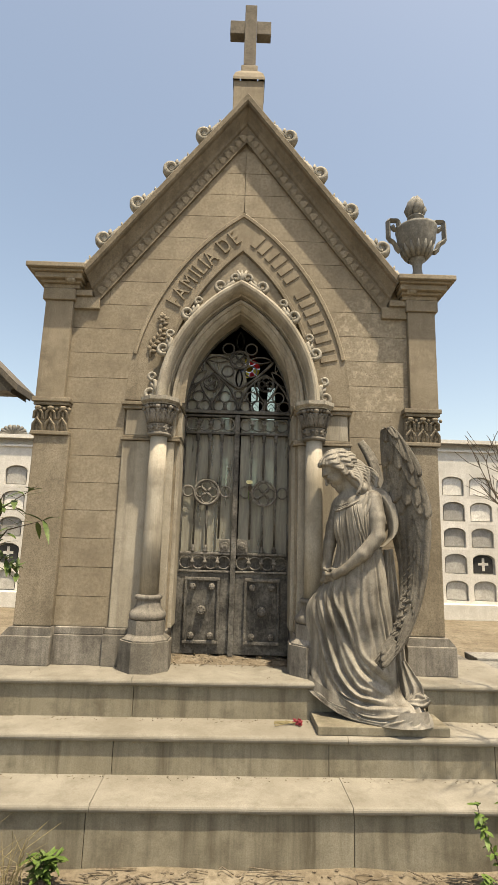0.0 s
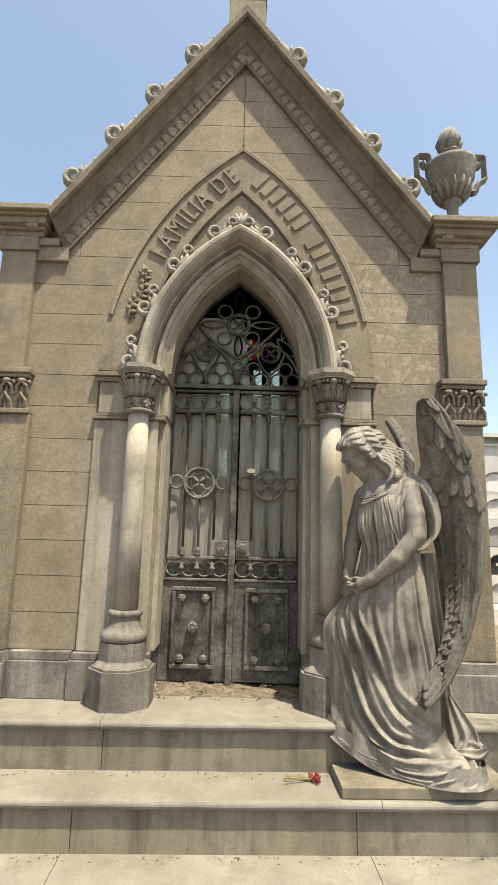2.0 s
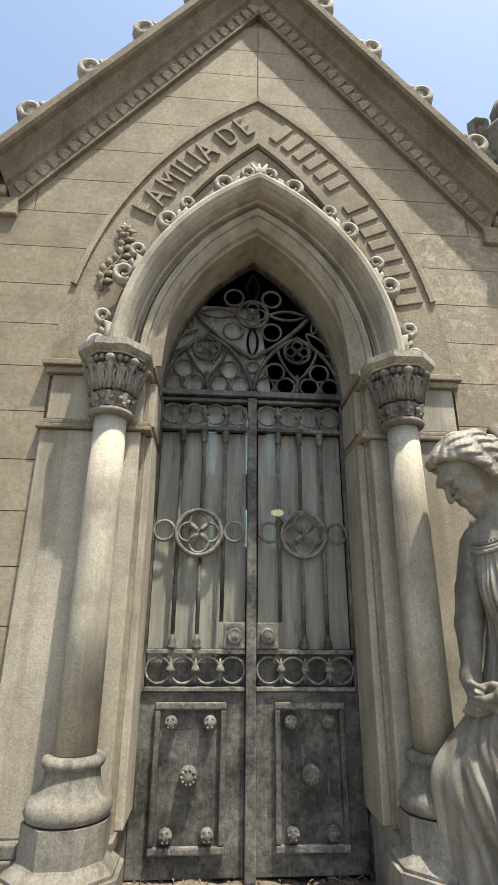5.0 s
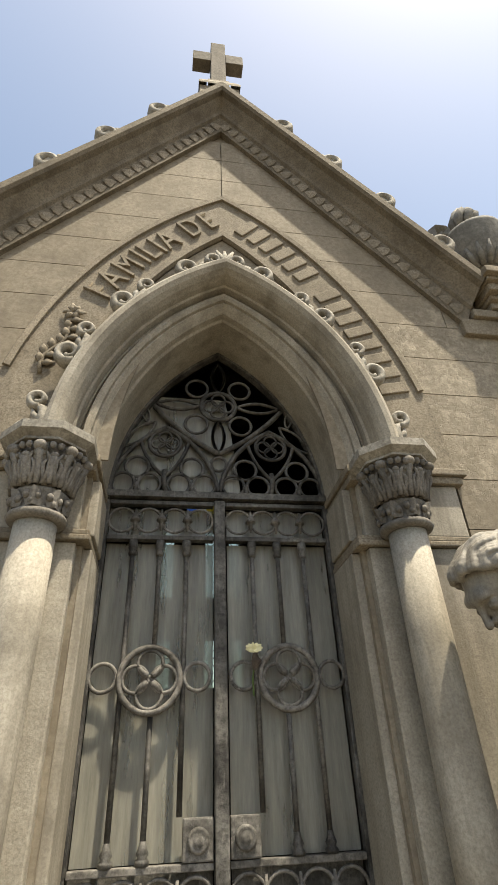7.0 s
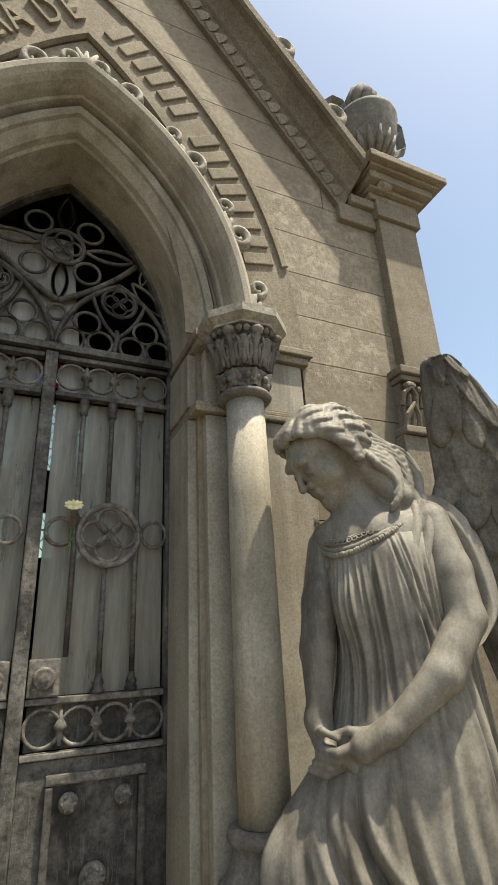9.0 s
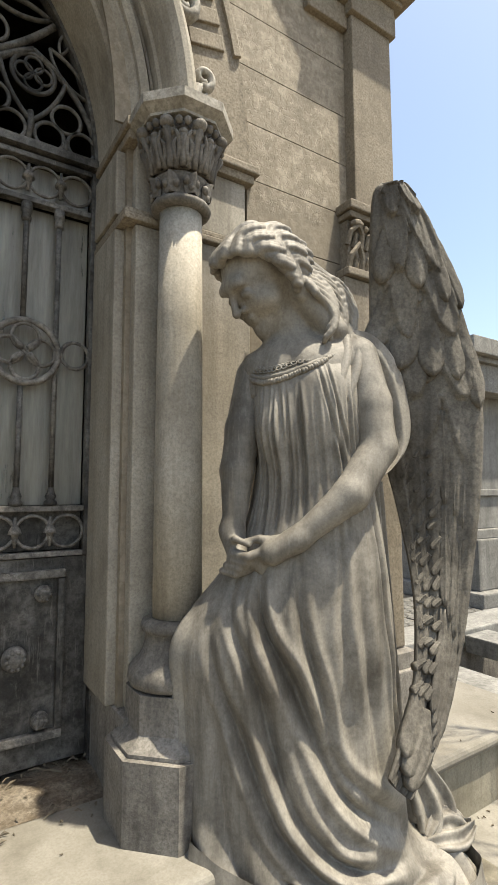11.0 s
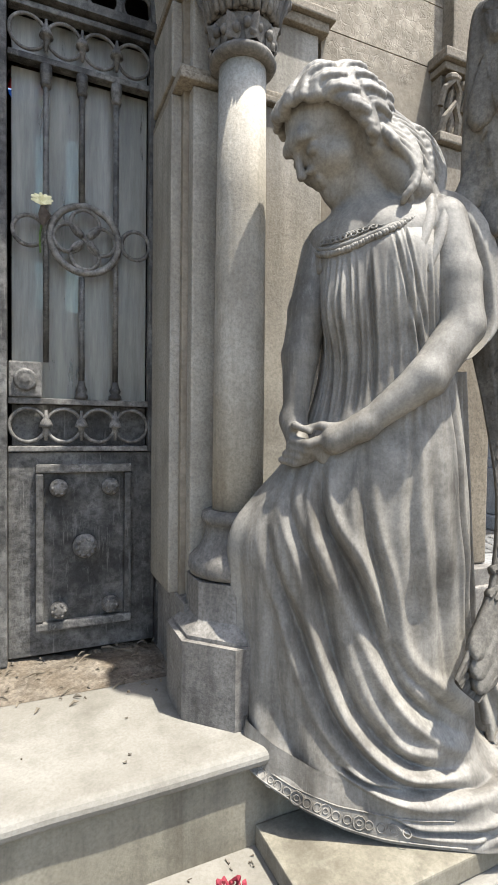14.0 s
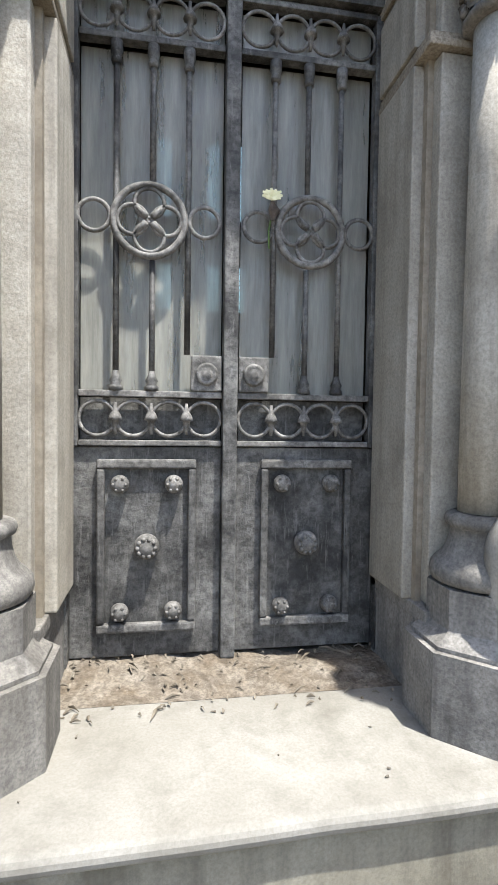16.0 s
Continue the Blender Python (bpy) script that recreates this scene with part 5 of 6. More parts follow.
def head(x, y, z):
    c = Clay(x, y, z)
    ax = (HF, HS, HU)
    c.egg(hp(-0.008, 0, 0.006), ax, (0.102 * HK, 0.080 * HK, 0.104 * HK))
    c.egg(hp(-0.030, 0, 0.016), ax, (0.098 * HK, 0.090 * HK, 0.104 * HK), 0.012)
    c.egg(hp(0.040, 0, -0.052), ax, (0.060 * HK, 0.051 * HK, 0.070 * HK), 0.03)
    c.capsule(hp(0.084, 0, -0.106), hp(0.078, 0, -0.104), 0.022, k=0.03)
    c.capsule(hp(0.092, -0.03, 0.022), hp(0.092, 0.03, 0.022), 0.014, k=0.03)
    for s in (-1, 1):
        c.capsule(hp(0.106, s * 0.030, -0.004), hp(0.098, s * 0.043, -0.007), 0.019, k=0.010, cut=True)
        c.capsule(hp(0.088, s * 0.030, -0.008), hp(0.086, s * 0.036, -0.008), 0.012, k=0.008)
        c.capsule(hp(0.066, s * 0.042, -0.042), hp(0.05, s * 0.05, -0.05), 0.022, k=0.03)
    c.capsule(hp(0.097, 0, 0.014), hp(0.123, 0, -0.034), 0.0075, 0.011, k=0.008)
    for s in (-1, 1):
        c.capsule(hp(0.105, s * 0.010, -0.037), hp(0.105, s * 0.012, -0.037), 0.008, k=0.008)
    c.capsule(hp(0.099, -0.014, -0.061), hp(0.099, 0.014, -0.061), 0.0075, k=0.008)
    c.capsule(hp(0.097, -0.011, -0.072), hp(0.097, 0.011, -0.072), 0.0075, k=0.008)
    c.capsule(hp(0.112, -0.012, -0.0665), hp(0.112, 0.012, -0.0665), 0.004, k=0.004, cut=True)
    # neck, collar bones and upper chest
    c.capsule((0.785, -0.312, 1.36), (0.845, -0.332, 1.20), 0.047, 0.058, k=0.03)
    c.capsule((0.755, -0.255, 1.165), (0.945, -0.425, 1.190), 0.056, 0.060, k=0.05)
    c.capsule((0.80, -0.325, 1.14), (0.86, -0.375, 1.14), 0.082, k=0.06)
    # waved hair, parted over the brow and drawn back
    for s in (-1, 1):
        for i in range(20):
            al = radians(2 + 6.6 * i)
            b0, b1 = radians(43 + 2.25 * i), radians(196 - 1.6 * i)
            last = None
            for j in range(23):
                b = b0 + (b1 - b0) * j / 22
                a2 = al + 0.130 * math.sin(j * 0.80 + i * 0.40) * (0.3 + min(i, 12) / 11)
                w = HU * math.cos(a2) + s * HS * math.sin(a2)
                d = HF * math.cos(b) + w * math.sin(b)
                e = 1 / math.sqrt((d @ HF / 0.108) ** 2 + (d @ HS / 0.090) ** 2 + (d @ HU / 0.110) ** 2)
                swell = 0.007 * math.exp(-((j - 1.5) / 3.0) ** 2) + 0.014 * (i / 14)
                p = HC + HK * (d * (e + swell + 0.0075 * math.sin(j * 0.80 + i * 0.40 + 0.8) * (0.3 + 0.7 * min(1, i / 8)) + 0.0036 * (i % 3 - 1)) - 0.010 * HF + 0.006 * HU)
                if last is not None:
                    c.capsule(last, p, 0.0090 + 0.0012 * math.sin(j * 0.62 + i) + 0.0030 * math.exp(-((j - 1) / 2.5) ** 2), k=0.0012)
                last = p
    c.capsule((0.795, -0.335, 1.410), (0.925, -0.392, 1.258), 0.056, 0.042, k=0.02)
    c.capsule((0.775, -0.362, 1.395), (0.885, -0.418, 1.258), 0.036, 0.034, k=0.015)
    # locks that fall from the nape behind the near shoulder
    for i in range(13):
        f = i / 12
        a = np.array((0.755 + 0.090 * f, -0.400 + 0.045 * f, 1.385 + 0.075 * f))
        b = np.array((0.845 + 0.150 * f, -0.440 + 0.055 * f, 1.215 + 0.055 * f))
        last = None
        for j in range(17):
            t = j / 16
            p = a + (b - a) * t + np.array((0.034, -0.020, 0.022)) * math.sin(math.pi * t)
            p = p + 0.014 * np.array((math.sin(j * 0.72 + i * 1.1), 0.6 * math.cos(j * 0.72 + i), 0.7 * math.cos(j * 0.72 + i * 1.1)))
            if last is not None:
                c.capsule(last, p, 0.0128 - 0.004 * t + 0.001 * math.sin(j * 0.72 + i), k=0.0012)
            last = p
    return c.f


def held(x, y, z):
    """Arms and folded hands."""
    c = Clay(x, y, z)
    c.capsule((0.945, -0.432, 1.190), (0.958, -0.468, 1.06), 0.058, 0.054, k=0.012)
    c.capsule((0.958, -0.468, 1.06), (0.955, -0.494, 0.945), 0.054, 0.047, k=0.012)
    c.capsule((0.955, -0.494, 0.945), (0.858, -0.494, 0.828), 0.047, 0.044, k=0.012)
    c.capsule((0.858, -0.494, 0.828), (0.745, -0.428, 0.722), 0.044, 0.027, k=0.012)
    c.capsule((0.748, -0.245, 1.150), (0.705, -0.250, 1.00), 0.056, 0.050, k=0.012)
    c.capsule((0.705, -0.250, 1.00), (0.678, -0.258, 0.89), 0.050, 0.044, k=0.012)
    c.capsule((0.678, -0.258, 0.89), (0.655, -0.280, 0.735), 0.044, 0.028, k=0.012)
    # near hand over the far one
    c.capsule((0.745, -0.428, 0.722), (0.695, -0.390, 0.690), 0.029, 0.032, k=0.02)
    for i in range(4):
        a = np.array((0.700 - 0.004 * i, -0.385 + 0.012 * i, 0.700 - 0.014 * i))
        b = a + np.array((-0.058, 0.020, -0.020))
        d = b + np.array((-0.016, 0.036, 0.004))
        c.capsule(a, b, 0.0135, 0.0115, k=0.004)
        c.capsule(b, d, 0.0115, 0.009, k=0.003)
    c.capsule((0.715, -0.395, 0.715), (0.672, -0.372, 0.722), 0.0125, 0.010, k=0.008)
    c.capsule((0.672, -0.372, 0.722), (0.648, -0.352, 0.716), 0.010, 0.008, k=0.004)
    c.capsule((0.652, -0.268, 0.735), (0.648, -0.305, 0.690), 0.030, 0.027, k=0.02)
    for i in range(4):
        a = np.array((0.640 + 0.010 * i, -0.315, 0.690 - 0.010 * i))
        b = a + np.array((0.014, -0.045, -0.016))
        c.capsule(a, b, 0.0115, 0.010, k=0.005)
        c.capsule(b, b + np.array((0.030, -0.012, -0.006)), 0.010, 0.008, k=0.004)
    c.capsule((0.640, -0.30, 0.712), (0.625, -0.335, 0.722), 0.0115, 0.009, k=0.008)
    c.capsule((0.625, -0.335, 0.722), (0.648, -0.362, 0.708), 0.009, 0.007, k=0.004)
    return c.f


# z, centre, half length, half width, turn of the robe's section, from the shoulders to the shin
ROBE = [(1.225, 0.850, -0.328, 0.095, 0.070, -41), (1.190, 0.848, -0.330, 0.148, 0.088, -41), (1.12, 0.846, -0.340, 0.150, 0.118, -41), (1.02, 0.850, -0.348, 0.146, 0.116, -40), (0.90, 0.862, -0.345, 0.148, 0.108, -38),
        (0.78, 0.862, -0.342, 0.170, 0.112, -36), (0.66, 0.842, -0.340, 0.204, 0.126, -34), (0.54, 0.810, -0.318, 0.254, 0.142, -32), (0.43, 0.798, -0.302, 0.284, 0.152, -30), (0.30, 0.808, -0.286, 0.290, 0.155, -28), (0.15, 0.818, -0.293, 0.288, 0.162, -26)]
# the hem: turn, place; over the terrace's edge at the knee, then down to the slab and out to the train
HEM = [(0.30, 1.295, -0.425, -0.165), (0.80, 1.20, -0.355, -0.10), (1.40, 1.05, -0.27, -0.02), (2.0, 0.85, -0.19, -0.02), (2.6, 0.64, -0.16, -0.02), (3.14, 0.505, -0.268, -0.036), (3.5, 0.540, -0.350, -0.062), (3.9, 0.622, -0.415, -0.112),
       (4.2, 0.700, -0.448, -0.152), (4.5, 0.785, -0.492, -0.175), (4.8, 0.872, -0.540, -0.179), (5.1, 0.962, -0.590, -0.180), (5.4, 1.060, -0.618, -0.180), (5.7, 1.165, -0.612, -0.180), (6.0, 1.255, -0.568, -0.178)]
NT, NV = 380, 420


def loft(f, knots):
    """Catmull-Rom over a stack of arrays at the fractions f of its length."""
    n = len(knots) - 1
    x = np.clip(np.asarray(f) * n, 0, n - 1e-6)
    k = x.astype(int)
    t = (x - k).reshape((-1,) + (1,) * (knots.ndim - 1))
    p0, p1, p2, p3 = (knots[np.clip(k + o, 0, n)] for o in (-1, 0, 1, 2))
    return 0.5 * (2 * p1 + (p2 - p0) * t + (2 * p0 - 5 * p1 + 4 * p2 - p3) * t ** 2 + (3 * p1 - p0 - 3 * p2 + p3) * t ** 3)


def robe_base():
    th = np.arange(NT) * 2 * math.pi / NT
    c, s = np.cos(th), np.sin(th)
    c2, s2 = np.sign(c) * np.abs(c) ** 0.92, np.sign(s) * np.abs(s) ** 0.92
    rings = []
    for z, cx, cy, a, b, ph in ROBE:
        ph = math.radians(ph)
        rings.append(np.stack((cx + a * c2 * math.cos(ph) - b * s2 * math.sin(ph), cy + a * c2 * math.sin(ph) + b * s2 * math.cos(ph), np.full(NT, z)), -1))
    h = np.array(HEM)
    w = np.concatenate((h[-2:] - (2 * math.pi, 0, 0, 0), h, h[:2] + (2 * math.pi, 0, 0, 0)))
    hem = np.stack([np.interp(th, w[:, 0], w[:, i]) for i in (1, 2, 3)], -1)
    for _ in range(8):
        hem = (np.roll(hem, 1, 0) + 2 * hem + np.roll(hem, -1, 0)) / 4
    shin = rings[-1]
    train = np.exp(-((th - 5.9 + math.pi) % (2 * math.pi) - math.pi) ** 2 / 0.9)[:, None]
    low = shin * 0.72 + hem * 0.28
    low[:, 2] = 0.035 - 0.075 * train[:, 0]
    low[:, :2] -= (low[:, :2] - shin[:, :2]) * 0.7 * train
    mid = low * 0.42 + hem * 0.58
    mid[:, 2] += 0.030 * train[:, 0]
    return th, loft(np.linspace(0, 1, NV + 1), np.array(rings + [low, mid, hem]))


# folds of the cloth: width, depth, and the line of the valley as (way down the robe, turn)
FOLDS = [(0.014, 0.040, ((0.47, 4.16), (0.55, 4.43), (0.63, 4.68), (0.752, 4.93), (0.80, 5.19), (0.825, 5.80))),
         (0.012, 0.026, ((0.46, 4.60), (0.63, 4.88), (0.74, 5.00), (0.788, 5.31), (0.815, 5.85))),
         (0.014, 0.027, ((0.49, 3.85), (0.617, 4.38), (0.721, 4.53), (0.812, 4.66), (0.864, 4.93), (0.850, 5.62))),
         (0.016, 0.026, ((0.55, 3.84), (0.68, 4.20), (0.76, 4.37), (0.843, 4.51), (0.905, 4.78), (0.892, 5.30), (0.872, 6.00))),
         (0.007, 0.020, ((0.883, 4.36), (0.902, 4.53), (0.914, 4.77))),
         (0.007, 0.018, ((0.950, 4.56), (0.968, 4.75), (0.965, 5.14), (0.945, 5.57))),
         (0.007, 0.018, ((0.985, 5.05), (0.957, 5.34), (0.925, 5.80))),
         (0.008, 0.020, ((0.890, 6.10), (0.945, 5.84), (0.985, 5.56))),
         (0.007, 0.018, ((0.890, 6.18), (0.93, 6.07), (0.985, 5.89)))]
SOFT = [(0.024, 0.010, ((0.66, 4.05), (0.80, 4.00), (0.93, 3.95))), (0.020, 0.008, ((0.60, 3.62), (0.78, 3.55), (0.94, 3.45))),
        (0.020, 0.009, ((0.47, 5.32), (0.67, 5.41), (0.80, 5.46))), (0.012, 0.012, ((0.36, 5.72), (0.55, 5.78), (0.80, 5.90))),
        (0.012, 0.010, ((0.40, 5.02), (0.52, 5.10), (0.72, 5.22))), (0.008, 0.009, ((0.16, 3.98), (0.31, 3.90), (0.44, 3.96))),
        (0.007, 0.010, ((0.17, 4.20), (0.30, 4.14), (0.42, 4.16))), (0.007, 0.011, ((0.17, 4.41), (0.30, 4.37), (0.42, 4.35))),
        (0.008, 0.010, ((0.16, 4.63), (0.28, 4.58), (0.40, 4.56))), (0.007, 0.008, ((0.12, 4.92), (0.22, 5.06), (0.33, 5.26))),
        (0.006, 0.007, ((0.10, 5.06), (0.20, 5.20), (0.30, 5.36))), (0.007, 0.008, ((0.17, 3.72), (0.30, 3.66), (0.42, 3.72)))]


def robe_surface():
    th, p = robe_base()
    v = np.linspace(0, 1, NV + 1)[:, None] * np.ones((1, NT))
    q = np.stack((th[None, :] * 0.24 + 0 * v, v * 1.55), -1)
    d = np.zeros(v.shape)
    for w, deep, line in FOLDS + SOFT:
        line = loft(np.linspace(0, 1, 25), np.array([(b * 0.24, a * 1.55) for a, b in line]))
        best, along = np.full(v.shape, 9.0), np.zeros(v.shape)
        for i, (a, b) in enumerate(zip(line, line[1:])):
            e = b - a
            t = np.clip(((q - a) @ e) / (e @ e), 0, 1)
            r = np.linalg.norm(q - a - t[..., None] * e, axis=-1)
            along = np.where(r < best, (i + t) / 24, along)
            best = np.minimum(best, r)
        fade = np.clip(along * 4, 0.15, 1) * np.clip((1 - along) * 5, 0.15, 1)
        ww = w * (0.75 + 0.5 * along)
        d += deep * fade * (0.42 * np.exp(-((best - 1.9 * ww) / (0.9 * ww)) ** 2) - np.exp(-(best / (0.8 * ww)) ** 1.3))
    # fine gathers under the yoke, slow waves and slight slackness of the cloth
    k = np.clip((v - 0.15) * 14, 0, 1) * np.clip((0.48 - v) * 5, 0, 1)
    d += k * 0.0028 * np.sin(th * 30 + 2.2 * np.sin(v * 9 + th * 3))
    d += k * 0.0022 * np.sin(th * 47 + 3 * np.sin(v * 7 + th * 2))
    d += 0.0035 * np.clip((v - 0.4) * 4, 0, 1) * (np.sin(th * 7 + 9 * v) * np.sin(v * 23 + th * 2) + 0.6 * np.sin(th * 13 - 17 * v))
    d += 0.018 * np.exp(-((th - 3.35) / 0.4) ** 2 - ((v - 0.60) / 0.06) ** 2)
    d += 0.030 * np.exp(-((th - 4.05) / 0.34) ** 2 - ((v - 0.255) / 0.06) ** 2)
    n = np.cross(np.roll(p, -1, 1) - np.roll(p, 1, 1), np.gradient(p, axis=0))
    n /= np.maximum(np.linalg.norm(n, axis=-1, keepdims=True), 1e-9)
    if (n * (p - p.mean(1, keepdims=True))).sum() < 0:
        n = -n
    d *= np.clip((1 - v) * 25, 0.35, 1)
    out = p + n * d[..., None]
    floor_ = np.minimum(p[-1, :, 2], -0.02)
    out[..., 2] = np.maximum(out[..., 2], floor_[None, :] - 0.002)
    return th, out


ROBE_TH, ROBE_P = robe_surface()


def robe_at(th, v):
    """A point of the finished robe."""
    return Vector(ROBE_P[int(round(min(1, max(0, v)) * NV)), int(round(th / (2 * math.pi) * NT)) % NT].tolist())


def robe_out(th, v):
    """The outward direction there."""
    a, b = robe_at(th + 0.03, v) - robe_at(th - 0.03, v), robe_at(th, min(1, v + 0.006)) - robe_at(th, v - 0.006)
    n = a.cross(b).normalized()
    c = Vector(ROBE_P[int(round(v * NV))].mean(0).tolist())
    return n if n.dot(robe_at(th, v) - c) > 0 else -n


def smooth(a, b, x):
    t = min(1, max(0, (x - a) / (b - a)))
    return t * t * (3 - 2 * t)


def catmull(pts, t):
    n = len(pts) - 1
    k = min(int(t * n), n - 1)
    f = t * n - k
    p0, p1, p2, p3 = (Vector(pts[min(max(k + o, 0), n)]) for o in (-1, 0, 1, 2))
    return 0.5 * (2 * p1 + (p2 - p0) * f + (2 * p0 - 5 * p1 + 4 * p2 - p3) * f * f + (3 * p1 - p0 - 3 * p2 + p3) * f ** 3)


def wing(bm, lead, trail, back, rows=230, cols=44, relief=1.0):
    """A feathered wing between its leading and trailing edges, from the top to the tip."""
    front, rear = [], []
    for i in range(rows + 1):
        t = i / rows
        a, b = catmull(lead, t), catmull(trail, t)
        a2, b2 = catmull(lead, min(1, t + 0.01)), catmull(trail, min(1, t + 0.01))
        along = ((a2 + b2) - (catmull(lead, max(0, t - 0.01)) + catmull(trail, max(0, t - 0.01)))).normalized()
        across = (a - b).normalized() if (a - b).length > 1e-4 else Vector((1, 0, 0))
        nrm = across.cross(along).normalized()
        if nrm.dot(Vector(back)) > 0:
            nrm.negate()
        fr, rr = [], []
        thick = 0.020 * math.sin(math.pi * min(1, 0.12 + t * 0.84)) + 0.004
        for j in range(cols + 1):
            w = j / cols
            p = b.lerp(a, w)
            bow = 0.035 * math.sin(math.pi * w) * (1 - t) - 0.02 * math.sin(math.pi * w) * t
            # long quills below, scalloped coverts above
            q = w * 5.2 + 1.1 * t + 0.4 + 0.12 * math.sin(t * 9)
            e = q % 1.0
            quill = 0.012 * e ** 0.7 + 0.004 * math.exp(-((e - 0.55) / 0.06) ** 2)
            barb = 0.006 * max(0, noise.noise((t * 26 + e * 1.6, w * 5, 3))) + 0.0012 * math.sin(t * 150 + 9 * e)
            wx, wt = w + 0.05 * noise.noise((t * 6, w * 3, 1)), t + 0.02 * noise.noise((t * 5, w * 4, 7))
            r = wt * 11.5
            for kk in range(int(r), int(r) + 3):
                g = 2 * ((wx * (2.1 + 1.0 * t) + 0.5 * (kk % 2) + 0.37 * kk) % 1.0) - 1
                edge = kk + 1 - 0.85 * abs(g) ** 2.4
                if r < edge:
                    break
            v = max(0.0, 1 - (edge - r) / 1.5)
            cov = 0.030 * v ** 1.5 * (1 - 0.35 * g * g) + 0.003 * math.exp(-(g / 0.12) ** 2) + 0.0016 * math.sin(g * 26 + v * 8) + 0.006 * noise.noise((t * 14, w * 7, 2))
            m = smooth(0.40, 0.56, t + 0.05 * math.sin(w * 7))
            top = smooth(0.16, 0.02, t)
            d = relief * ((cov * (1 - top) + 0.01 * top) * (1 - m) + (quill + barb) * m)
            rim = 0.016 * smooth(0.86, 0.97, w) * relief
            fade = min(1, 6 * w, 6 * (1 - w) + 0.4)
            fr.append(p + nrm * (thick * 0.5 + (bow + d + rim) * fade))
            rr.append(p - nrm * (thick * 0.5 - bow * fade))
        front.append(fr), rear.append(rr[::-1])
    grid(bm, [f + r for f, r in zip(front, rear)], False, True)


bm = bmesh.new()
rows = [[Vector(q) for q in r] for r in ROBE_P.tolist()]
mid_ = [sum(r, Vector()) / NT for r in rows[-1:]][0]
for inset, up in ((0.004, -0.003), (0.014, 0.0), (0.020, 0.012), (0.03, 0.08)):
    rows.append([p + (mid_ - p).normalized() * inset + Vector((0, 0, up)) for p in rows[NV]])
grid(bm, rows, False, True)
for field, lo, hi, h in ((head, (0.58, -0.54, 1.03), (1.06, -0.10, 1.58), 0.0035), (held, (0.56, -0.56, 0.62), (1.06, -0.12, 1.27), 0.0044)):
    pts, quads = net(field, lo, hi, h)
    vs = [bm.verts.new(p) for p in pts.tolist()]
    for q in quads:
        bm.faces.new([vs[i] for i in q])


def neck_v(th):
    """How far down the robe its neckline runs: low on the breast, high at the shoulders."""
    return max(0.02, 0.150 - 0.13 * (1 - math.cos(th - 4.12)))


# lace yoke: a beaded edge and rows of small scrolls above it
for k, rad in ((0.0, 0.0065), (-0.040, 0.0045)):
    tube(bm, [robe_at(th, neck_v(th) + k) for th in np.linspace(2.9, 5.25, 46)], rad, 7)
for i in range(58):
    th = 2.95 + 2.28 * i / 57
    ball(bm, robe_at(th, neck_v(th) + 0.012) + robe_out(th, neck_v(th) + 0.012) * 0.003, 0.0078, 1, 1, 1, 6)
for i in range(26):
    th = 3.0 + 2.2 * i / 25
    v = neck_v(th) - 0.019
    o, n_ = robe_at(th, v), robe_out(th, v)
    s_ = n_.cross(Vector((0, 0, 1))).normalized()
    u_ = s_.cross(n_)
    tube(bm, [o + n_ * 0.002 + (0.011 - 0.0007 * j) * (s_ * math.cos(j * 0.9) + u_ * math.sin(j * 0.9)) for j in range(11)], 0.0028, 5)
# gathered cloth over the shoulders
for s0, pts in ((0.016, [(0.845, -0.452, 1.085), (0.880, -0.452, 1.165), (0.905, -0.430, 1.232), (0.930, -0.385, 1.245)]), (0.013, [(0.872, -0.462, 1.06), (0.905, -0.470, 1.15), (0.925, -0.450, 1.225), (0.945, -0.40, 1.245)]), (0.014, [(0.725, -0.310, 1.10), (0.735, -0.295, 1.165), (0.765, -0.265, 1.215), (0.79, -0.235, 1.225)]), (0.012, [(0.712, -0.295, 1.08), (0.715, -0.275, 1.15), (0.745, -0.245, 1.205), (0.775, -0.215, 1.21)])):
    tube(bm, [catmull(pts, t / 12) for t in range(13)], s0, 7, False, 1.5)
# cloak that hangs from the near shoulder behind the arm
rows = []
for i in range(29):
    t = i / 28
    c = catmull([(0.880, -0.385, 1.255), (0.975, -0.400, 1.248), (1.045, -0.415, 1.175), (1.078, -0.425, 1.06), (1.068, -0.440, 0.96), (1.015, -0.450, 0.895), (0.975, -0.44, 0.87)], t)
    r = 0.056 * math.sin(math.pi * min(1, 0.12 + 0.86 * t)) ** 0.6
    rows.append([(c.x + 0.62 * r * (1 + 0.16 * math.sin(4 * a + 2)) * math.cos(a), c.y + 1.05 * r * (1 + 0.12 * math.sin(5 * a)) * math.sin(a), c.z + 0.5 * r * math.cos(a)) for a in [2 * math.pi * k / 20 for k in range(20)]])
grid(bm, rows, False, True)


